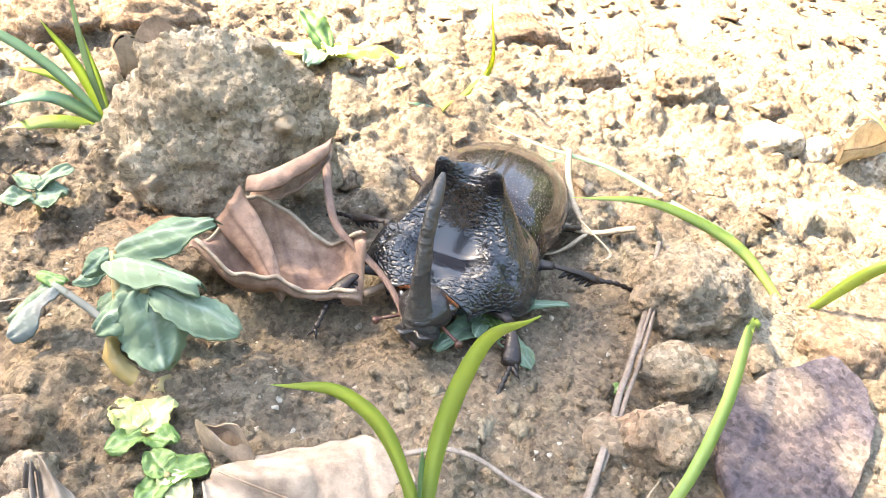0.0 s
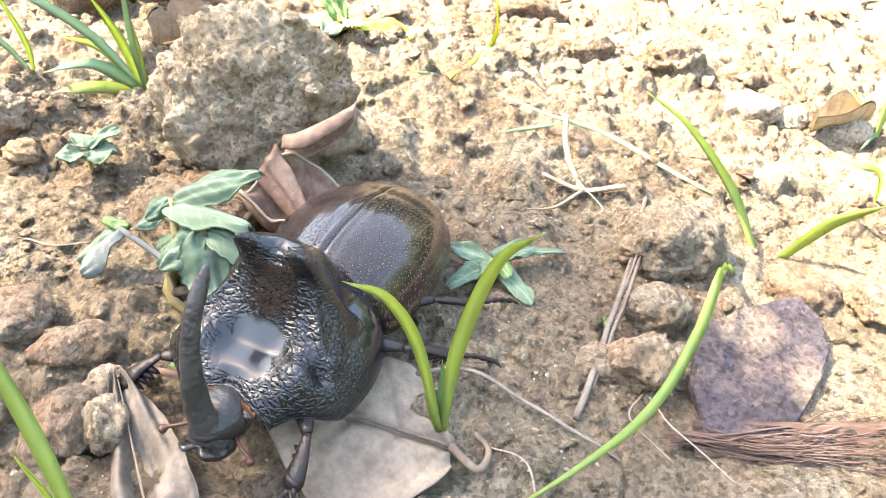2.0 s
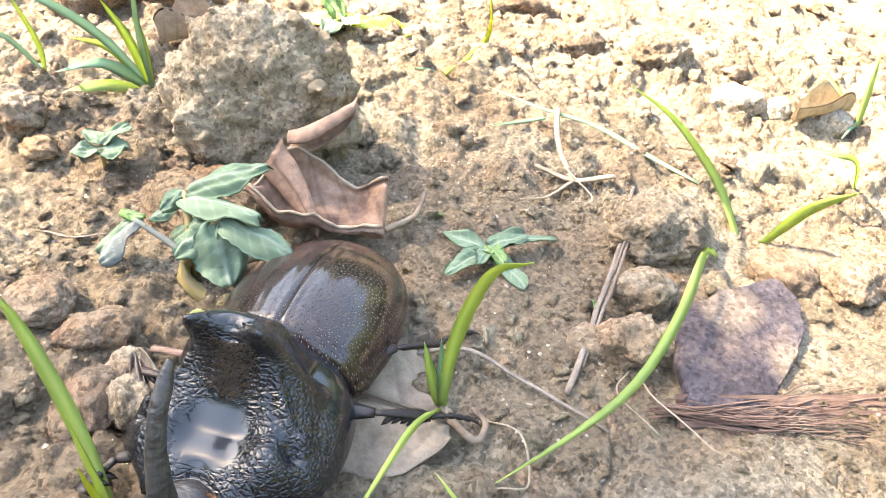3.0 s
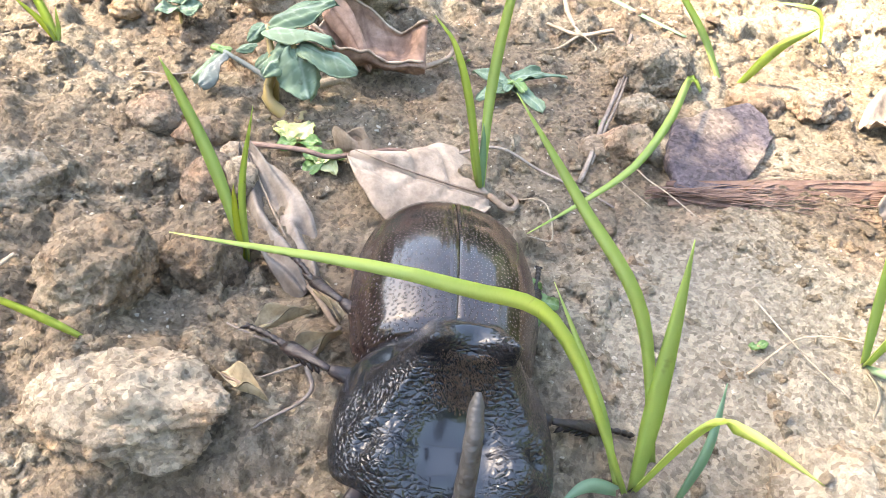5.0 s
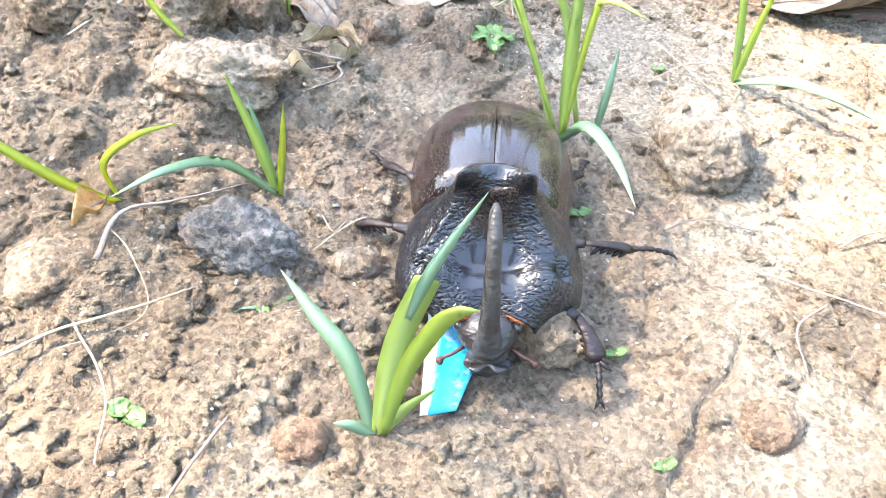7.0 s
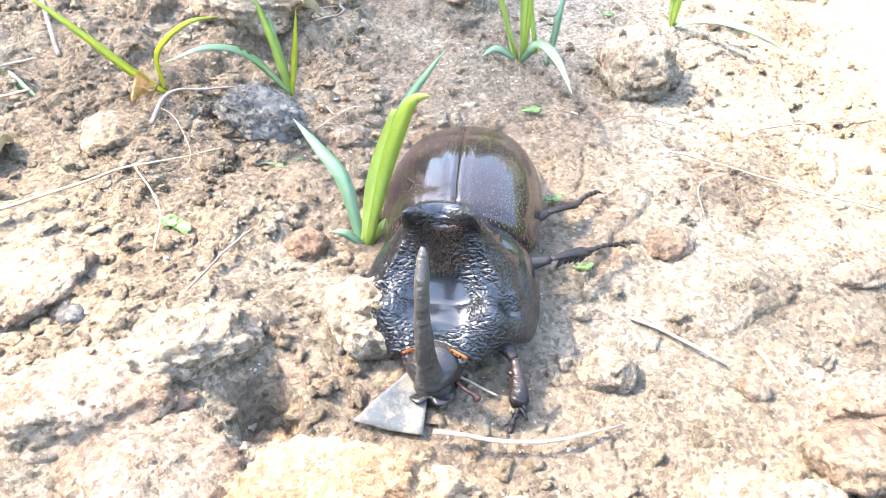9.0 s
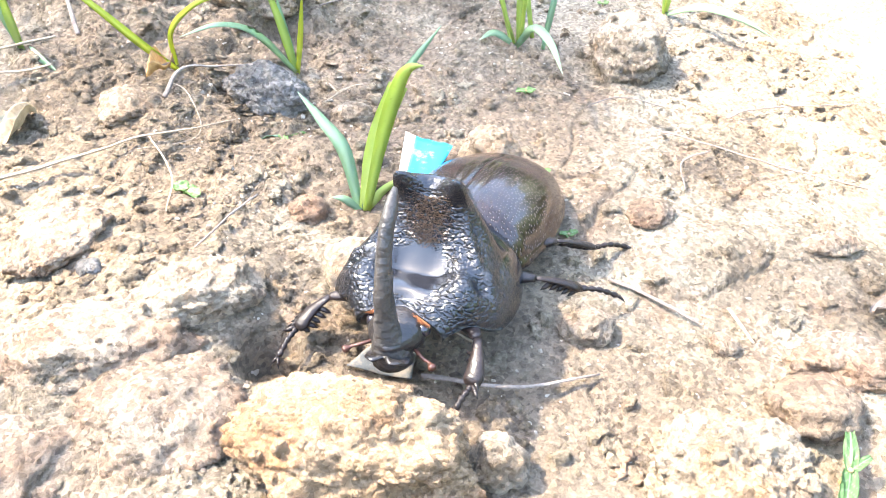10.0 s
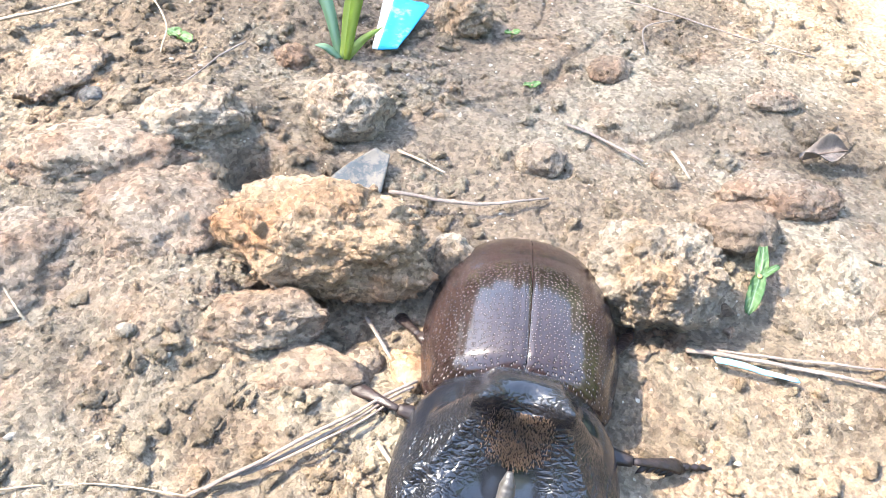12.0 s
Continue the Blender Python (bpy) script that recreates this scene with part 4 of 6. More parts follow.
# ---- broad-leaved weeds ----
def plant(name, x, y, leaves, stems, label, category="seedling", group="small weeds", cup=0.10, round_=1.1, foot=None):
    """leaves: base, tip (mm), width, material, roll; stems: points (mm), radii (mm), material."""
    z = ground_at(x * MM, y * MM) if foot is None else foot * MM
    root = empty(name, x * MM, y * MM, z, label, category, group)

    def own(p, floor=False):
        return ((p[0] - x) * MM, (p[1] - y) * MM, p[2] * MM - z)
    for points, radii, mat in stems:
        line = bend([own(p) for p in points], 10)
        line[0] = np.array((line[0][0], line[0][1], -0.0012))
        rr = np.interp(np.linspace(0, 1, 11), np.linspace(0, 1, len(radii)), radii) * MM
        v, f = tube(line, rr, 7)
        mesh_object("stem", v, f, mat, root)
    for k, (base, tip, width, mat, roll) in enumerate(leaves):
        a, b = own(base), own(tip)
        length = (Vector(b) - Vector(a)).length * 0.98
        v, f, lines = leaf_mesh(length, width * MM * 0.95, cup, 0.24, 0.05, 0.12, k + int(x) + 200, 26, 9, round_, crumple=0.15)
        m = lay(a, b, roll)
        mesh_object("leaf", [m @ Vector(p) for p in v], f, mat, root, vein=lines)
    return root


weed = plant("weed", -3, 100, [
    ((-0.2, 100, 18), (4.0, 92.2, 11.8), 9.6, WEED_LEAF, -4), ((0.4, 100, 18.4), (12.6, 95.5, 18.2), 6.6, WEED_LEAF, 14),
    ((-0.6, 100, 18), (-7.0, 95, 14.8), 7.0, WEED_LEAF, -14), ((-6.6, 106, 19.4), (5.0, 108.5, 27.6), 6.4, WEED_LEAF, 10),
    ((-7.2, 105, 18.6), (6.2, 99, 24.4), 6.2, WEED_LEAF, -6), ((-16.5, 106, 12.2), (-22.4, 99.5, 9.6), 5.4, WEED_PURPLE, 15),
    ((-16.5, 106.5, 12.2), (-25, 104, 8.0), 4.0, WEED_LEAF, 0), ((-15, 106.4, 12.4), (-19.4, 108, 13.6), 3.0, SEEDLING, 0),
    ((-14, 106.5, 12.4), (-10.4, 109, 14.0), 3.0, WEED_LEAF, 0), ((-9.6, 103, 10.0), (-9.0, 103.6, 17.2), 3.4, WEED_LEAF, 40),
    ((-7.4, 106, 19.2), (-9.6, 102.4, 16.6), 3.6, WEED_LEAF, -30),
], [
    ([(1.6, 97, 0), (-3.4, 98, 2.6), (-6.8, 99, 6.0), (-5.4, 101, 11.5), (-6.2, 104, 16), (-6.8, 106, 19.2)], (1.5, 1.6, 1.3, 1.0, 0.7, 0.5), STEM),
    ([(-6.2, 100.5, 9.4), (-10, 103, 10.2), (-16.5, 106, 12.2)], (0.8, 0.6, 0.5), WEED_PURPLE),
    ([(-5.4, 101, 11.5), (-3.4, 100.4, 15.6), (-0.2, 100, 18)], (0.8, 0.6, 0.5), STEM),
], "grey-green weed with lobed purple-tinged leaves", "weed", cup=-0.26, round_=0.9)
plant("dry_stub", 2, 106, [], [([(-2, 104, 1), (2, 105.5, 5), (9, 108, 6.5)], (0.9, 1.0, 1.1), STRAW)], "pale dry plant stub beside the weed", "stub")
plant("seedling", -34, 135.5, [
    ((-34, 135.5, 6), (-38.5, 133, 8), 5.5, WEED_LEAF, 0), ((-34, 135.5, 6), (-29, 137, 8), 6.5, WEED_LEAF, 10),
    ((-34, 137, 7), (-30, 142.5, 10), 4, WEED_LEAF, 0), ((-34, 137, 7), (-38.5, 140, 9), 4, WEED_LEAF, 0),
], [([(-34, 136, 0), (-34, 136, 6.5)], (0.5, 0.45), STEM)], "pale green seedling with rounded leaves")
plant("seedling", 1.5, 88, [
    ((0, 89, 3), (3, 93.5, 5), 6, PALE_SEEDLING, 0), ((1, 88, 3), (-2.5, 85, 4.5), 4, SEEDLING, 0),
    ((1.5, 88, 3), (5.5, 87, 4.5), 4, SEEDLING, 0), ((0, 89, 3), (-4, 92, 5), 5, PALE_SEEDLING, 0),
], [([(1, 88.5, 0), (1, 88.5, 3.4)], (0.5, 0.4), STEM)], "yellow-green seedling with round pale leaves")
plant("seedling", 6, 82, [
    ((6, 82, 3), (10.5, 84, 4.5), 4.6, SEEDLING, 0), ((6, 82, 3), (3, 85, 4.5), 4.4, SEEDLING, 0),
    ((6, 82, 3), (4, 77.5, 4), 4.4, SEEDLING, 0), ((6, 82, 3), (9.5, 78.5, 4), 4, PALE_SEEDLING, 0),
], [([(6, 82, 0), (6, 82, 3.3)], (0.5, 0.4), STEM)], "green seedling with round glossy leaves")
plant("rosette_weed", 47.5, 116, [
    ((47.5, 116, 3), (39, 119.2, 6), 4.6, WEED_LEAF, 0), ((47.5, 116, 3), (39.5, 108, 6), 4.8, WEED_LEAF, 0),
    ((48, 115, 3), (54.5, 107, 4.5), 4.6, WEED_LEAF, 0), ((48, 116.5, 4), (62, 122, 6), 3.2, WEED_LEAF, 0),
    ((48, 116, 4), (55, 119.8, 6.5), 5.2, WEED_LEAF, 0), ((47.5, 115.5, 4), (45.5, 110.5, 6), 3.6, WEED_LEAF, 0),
    ((47.5, 116, 4), (50, 111, 6), 4.2, SEEDLING, 0),
], [([(47.5, 116, 0), (47.5, 116, 4)], (0.6, 0.5), STEM)], "small blue-green rosette weed on bare soil", "weed")
plant("seedling", -11.4, 137.5, [
    ((-11.4, 137.5, 17.6), (-13.4, 136.6, 18.4), 1.8, SEEDLING, 0), ((-11.4, 137.5, 17.6), (-9.4, 136.8, 18.0), 1.8, SEEDLING, 0),
], [([(-11.2, 139.5, 15.5), (-11.4, 137.5, 17.8)], (0.4, 0.3), STEM)], "tiny two-leaved sprout growing on a clod", foot=16.0)
plant("clover", 44.5, 44.5, [
    ((44.6, 45.2, 5), (45.3, 49.2, 6.5), 4.4, SEEDLING, 0), ((44.1, 44.6, 5), (39.8, 43.0, 6.5), 4.0, SEEDLING, 0),
    ((44.5, 44.2, 5), (44.9, 38.6, 6.5), 4.8, SEEDLING, 0), ((45, 44.6, 5), (49.2, 43.4, 6.5), 4.0, SEEDLING, 0),
    ((44.2, 45, 5), (41.2, 48.4, 6.5), 3.8, SEEDLING, 0),
], [([(44.5, 45, 0), (44.5, 44.7, 5.2)], (0.5, 0.4), STEM)], "bright green little weed with oval leaflets")
plant("broad_weed", 9, 208, [
    ((9, 208, 8), (-8, 197, 14), 12, PALE_SEEDLING, 0), ((9, 208, 8), (6, 193, 15), 7, WEED_LEAF, 0),
    ((10, 208, 8), (28.5, 205, 11), 8, GRASS_YELLOW, 10), ((10, 208, 9), (12, 196, 16), 7, PALE_SEEDLING, 0),
    ((8, 208, 9), (2, 214, 18), 8, SEEDLING, 0),
], [([(9, 208, 0), (9.4, 208, 9)], (0.8, 0.6), STEM)], "pale broad-leaved weed lit by the sun", "weed")
plant("seedling", 20.5, 181, [
    ((20.5, 181, 1), (16, 182, 3), 3, GRASS_YELLOW, 0), ((20.5, 181, 1), (25, 181, 3), 3, GRASS_YELLOW, 0),
], [([(20.5, 181, 0), (20.5, 181, 1.6)], (0.5, 0.4), STEM)], "tiny yellow-green leaf pair on soil")
plant("seedling", 94, -112, [
    ((94, -112, 3), (90.5, -119, 4), 2.8, DEEP_GREEN, 0), ((94, -112, 3), (96, -105.5, 6), 2.2, DEEP_GREEN, 0),
    ((94, -112, 3), (97, -110.5, 5), 1.6, DEEP_GREEN, 0),
], [([(94, -112, 0), (94, -112, 3.4)], (0.4, 0.4), STEM)], "small green sprout beside a grey clod")
plant("seedling", -13.6, -54.5, [
    ((-13.6, -54.5, 1.5), (-16.4, -53, 2.4), 3.2, SEEDLING, 0), ((-13.6, -54.5, 1.5), (-11, -56, 2.4), 3.2, SEEDLING, 0),
], [([(-13.6, -54.5, 0), (-13.6, -54.5, 1.9)], (0.4, 0.3), STEM)], "tiny round-leaved green sprout")
plant("seedling", 1.5, -34.5, [
    ((1.5, -34.5, 1.5), (6.5, -33, 2.4), 2.2, SEEDLING, 0), ((1.5, -34.5, 1.5), (-6, -35.5, 2), 3.6, WEED_LEAF, 0),
    ((1.5, -34.5, 1.5), (3, -37.5, 2), 2, SEEDLING, 0),
], [([(1.5, -34.5, 0), (1.5, -34.5, 1.9)], (0.4, 0.3), STEM)], "tiny green sprout below a black stone")
for sx, sy, swid in ((56.5, -11, 2.2), (60, -62, 1.6), (-30, -102, 2.0), (67, 104, 2.0), (36, 128, 2.4), (57, -43, 1.6), (84, 40, 1.6), (94, 140, 2.2)):
    plant("seedling", sx, sy, [
        ((sx, sy, 1.2), (sx + swid, sy + 0.6, 2.2), swid, SEEDLING, 0), ((sx, sy, 1.2), (sx - swid, sy - 0.3, 2.2), swid, SEEDLING, 0),
    ], [([(sx, sy, 0), (sx, sy, 1.5)], (0.3, 0.3), STEM)], "tiny two-leaved green sprout on soil", group="tiny sprouts")


# ---- dead leaves, straw, twigs, scraps ----
def dead_leaf(name, base, tip, width, mat, label, stalk=None, **shape):
    """A dead leaf on the ground, with a stalk; base and tip in mm."""
    z = ground_at(base[0] * MM, base[1] * MM)
    root = empty(name, base[0] * MM, base[1] * MM, z, label, "dead leaf", "dead leaves")
    a = (0, 0, base[2] * MM)
    b = ((tip[0] - base[0]) * MM, (tip[1] - base[1]) * MM, tip[2] * MM)
    roll = shape.pop("roll", 0)
    v, f, lines = leaf_mesh((Vector(b) - Vector(a)).length, width * MM, nu=40, nv=18, thick=0.0003, **{"crumple": 0.10, "teeth": 0.02, **shape})
    m = lay(a, b, roll)
    mesh_object("leaf_surface", [m @ Vector(p) for p in v], f, mat, root, vein=lines)
    d = Vector(b) - Vector(a)
    rib = [m @ Vector((0, d.length * s, -shape.get("droop", 0.3) * d.length * s * s + 0.0001)) for s in np.linspace(0, 0.96, 9)]
    v, f = tube(rib, np.linspace(0.32, 0.10, 9) * MM, 6)
    mesh_object("midrib", v, f, VEIN, root)
    if stalk:
        line = bend([(0, 0, base[2] * MM)] + [((p[0] - base[0]) * MM, (p[1] - base[1]) * MM, p[2] * MM) for p in stalk], 10)
        v, f = tube(line, np.linspace(0.7, 0.45, 11) * MM, 6)
        mesh_object("stalk", v, f, VEIN, root)
    return root


dead_leaf("dead_leaf", (40, 75, 3), (12, 80, 6), 27, DEAD_PALE, "broad pale beige dead leaf lying flat", [(44, 72, 2), (46, 76, 1), (44, 79, 1)], cup=-0.10, droop=-0.10, wave=0.07, seed=3, round_=0.6, crumple=0.06, veins=4)
dead_leaf("dead_leaf", (8, 48, 2), (-8, 79, 3), 13, DEAD_GREY, "curled grey-brown dead leaf with a long stalk", [(10, 45, 2), (12, 42, 1), (14, 40, 0)], cup=-0.25, droop=-0.15, wave=0.25, seed=5, round_=0.7, veins=6, crumple=0.34)
def bowl_leaf():
    """A big curled leaf, open like a bowl, with a flap folded in from its rim and a rolled strip behind."""
    x0, y0 = 13.5, 117
    z0 = ground_at(x0 * MM, y0 * MM)
    root = empty("dead_leaf", x0 * MM, y0 * MM, z0, "large brown curled dead leaf in front of a clod", "dead leaf", "dead leaves")

    def sheet(name, at, nu, nv, label=""):
        top = [at(i / nu, -1 + 2 * j / nv) for i in range(nu + 1) for j in range(nv + 1)]
        n, v = len(top), [Vector(q[0]) * MM for q in top]
        f = []
        for i in range(nu):
            for j in range(nv):
                a = i * (nv + 1) + j
                f.append((a, a + 1, a + nv + 2, a + nv + 1))
        lines = [q[1] for q in top]
        back = [q + Vector((0, 0.12, -0.28)) * MM for q in v]
        edge = [i * (nv + 1) for i in range(nu + 1)] + [nu * (nv + 1) + j for j in range(1, nv + 1)]
        edge += [i * (nv + 1) + nv for i in range(nu - 1, -1, -1)] + [j for j in range(nv - 1, 0, -1)]
        rim = [(a, b, n + b, n + a) for a, b in zip(edge, edge[1:] + edge[:1])]
        mesh_object(name, v + back, f + [tuple(n + k for k in q[::-1]) for q in f] + rim, DEAD_BROWN, root, label, vein=lines + lines)

    def bowl(s, t):
        half = math.sin(math.pi * (0.12 + 0.58 * s)) ** 0.55 * (1 - 0.5 * smooth(0.78, 1.0, s))
        y = (6.8 if t < 0 else 8.6) * t * half + 1.5 * math.sin(3 * s)
        lift = 5.5 * (-t) ** 1.8 if t < 0 else 15.0 * t ** 1.5 * (0.30 + 0.95 * s * (1 - 0.6 * s * s))
        z = 1.8 + lift * half + 1.5 * s ** 3 + 7.5 * smooth(0.72, 1.0, s) * (1 - 0.8 * max(t, 0)) + 8.0 * smooth(0.25, 0.0, s) * smooth(-0.3, 0.6, t)
        z += 1.5 * noise.noise(Vector((s * 5, t * 3, 2))) + 0.5 * noise.noise(Vector((s * 13, t * 8, 4))) + 0.8 * math.sin(9 * s + 2) * abs(t) ** 3
        y += (1.6 * smooth(0.75, 1.0, abs(t)) * (1 if t < 0 else -1)) + 0.6 * noise.noise(Vector((s * 9, t, 7))) * abs(t)
        line = max(math.exp(-((t + 0.1) / 0.05) ** 2), 0.7 * max(0, math.cos(2 * math.pi * (s * 5 - abs(t)))) ** 10)
        return (13.5 - 26.5 * s, y, z), line

    def flap(s, t):
        w = 4.6 * (1 - 0.8 * s ** 1.4)
        x = -9.0 + 10.5 * s + 0.4 * w * t + 0.8 * math.sin(4 * s)
        y = 6.5 - 8.0 * s - 1.2 * math.cos(t * 1.3) + 0.3 * w * t
        z = 14.5 - 12.0 * s ** 0.8 + 0.6 * w * t + 0.5 * noise.noise(Vector((s * 6, t * 3, 11)))
        return (x, y, max(z, 1.2)), math.exp(-(t / 0.12) ** 2)

    def strip(s, t):
        a = 2.2 * t + 0.6
        w = 2.9 * math.sin(math.pi * (0.16 + 0.7 * s)) ** 0.6 + 0.5 * noise.noise(Vector((s * 5, 0, 1)))
        c = Vector((-6.0 + 12.0 * s, 8.0 + 7.0 * s * s, 16.5 + 1.0 * s + 3.5 * s ** 3))
        return (c.x + 0.3 * math.sin(8 * s), c.y + w * math.cos(a), c.z + w * math.sin(a) + 0.4 * noise.noise(Vector((s * 7, t, 3)))), 0.0
    sheet("leaf_surface", bowl, 44, 36)
    for name, where, text in (("front_rim", -0.985, "pale dry leaf rim"), ("back_rim", 0.985, "pale dry leaf rim")):
        pts = [Vector(bowl(0.03 + 0.94 * k / 30, where)[0]) * MM for k in range(31)]
        v, f = tube(pts, [(0.35 + 0.25 * noise.noise(Vector((k * 0.5, where * 3, 0)))) * MM for k in range(31)], 6)
        mesh_object(name, v, f, DEAD_PALE, root, text)
    sheet("folded_flap", flap, 24, 14, "leaf edge folded inwards")
    sheet("rolled_strip", strip, 24, 14, "paler rolled leaf edge")
    line = bend([(13.5 * MM, 0, 3 * MM), (19 * MM, 5 * MM, 3 * MM), (21 * MM, 12 * MM, 4 * MM)], 8)
    v, f = tube(line, np.linspace(0.7, 0.5, 9) * MM, 6)
    mesh_object("stalk", v, f, VEIN, root)


bowl_leaf()
dead_leaf("dead_leaf", (9, 88, 2), (17, 84, 4), 6, DEAD_PALE, "small curled pale leaf fragment", None, cup=0.5, droop=0.2, wave=0.3, seed=13, curl=1.2, crumple=0.25)
dead_leaf("dead_leaf", (-36, 186, 4), (-20, 190, 6), 10, DEAD_PALE, "rolled tan dead leaf behind the grass", None, cup=0.6, droop=0.1, wave=0.2, seed=15, curl=0.9)
dead_leaf("dead_leaf", (120, 72, 2), (165, 78, 5), 20, DEAD_GREY, "long grey dead leaf beside the bark strip", None, cup=0.2, droop=0.05, wave=0.15, seed=17)
dead_leaf("dead_leaf", (130, 104, 3), (152, 112, 5), 14, DEAD_PALE, "pale papery leaf piece beside the bark strip", None, cup=0.15, droop=0.05, wave=0.2, seed=19)
dead_leaf("dead_leaf", (132, 178, 2), (152, 188, 4), 8, MEMBRANE, "long pale curled leaf between white pebbles", None, cup=0.5, droop=0.1, wave=0.2, seed=21, curl=0.8)
dead_leaf("dead_leaf", (-25, -18, 3), (-28, -24, 5), 5, AMBER, "small amber leaf piece against a clod", None, cup=0.3, droop=0.2, wave=0.3, seed=23, curl=0.5)
dead_leaf("dead_leaf", (-51, -32, 2), (-56, -45, 2), 7, MEMBRANE, "torn yellowish dead leaf piece on rough soil", None, cup=0.3, droop=0.1, wave=0.3, seed=33, crumple=0.3)
dead_leaf("dead_leaf", (112, -80, 2), (122, -78, 4), 5, DEAD_GREY, "small grey-green withered leaf on the crust", None, cup=0.3, droop=0.1, wave=0.3, seed=25)

dead_leaf("dead_leaf", (2, 34, 2), (10, 38, 4), 3.2, MEMBRANE, "crumpled straw-coloured leaf membrane among clods", None, cup=0.4, droop=0.2, wave=0.4, seed=41, crumple=0.3, curl=0.7)
dead_leaf("dead_leaf", (8, 31, 2), (14, 36, 5), 3.2, MEMBRANE, "crumpled straw-coloured leaf membrane among clods", None, cup=0.4, droop=0.2, wave=0.4, seed=43, crumple=0.3, curl=0.7)
dead_leaf("dead_leaf", (-2, 26, 2), (5, 22, 4), 3.2, MEMBRANE, "crumpled straw-coloured leaf membrane among clods", None, cup=0.4, droop=0.2, wave=0.4, seed=45, crumple=0.3, curl=0.7)
dead_leaf("dead_leaf", (14, 40, 2), (9, 46, 4), 3.2, MEMBRANE, "crumpled straw-coloured leaf membrane among clods", None, cup=0.4, droop=0.2, wave=0.4, seed=47, crumple=0.3, curl=0.7)


def strand(name, lines, mat, label, category, ring=6, flat=0.6):
    """Straws or twigs: lines of points in mm with a radius; heights are above the ground."""
    x, y = lines[0][0][0][:2]
    z = ground_at(x * MM, y * MM)
    vs, fs = [], []
    for points, r0, r1 in lines:
        pts = [((a - x) * MM, (b - y) * MM, ground_at(a * MM, b * MM) - z + c * MM) for a, b, c in points]
        line = bend(pts, 6 * (len(pts) - 1) + 4)
        line = [p + 0.0003 * np.array(noise.noise_vector(Vector(p) * 160)) for p in line]
        v, f = tube(line, np.linspace(r0, r1, len(line)) * 0.62 * MM, ring, flat)
        fs += [[i + len(vs) for i in face] for face in f]
        vs += v
    ob = mesh_object(name, vs, fs, mat)
    ob.matrix_basis = pose(x * MM, y * MM, z)
    return tagged(ob, label, category, "straws and twigs")


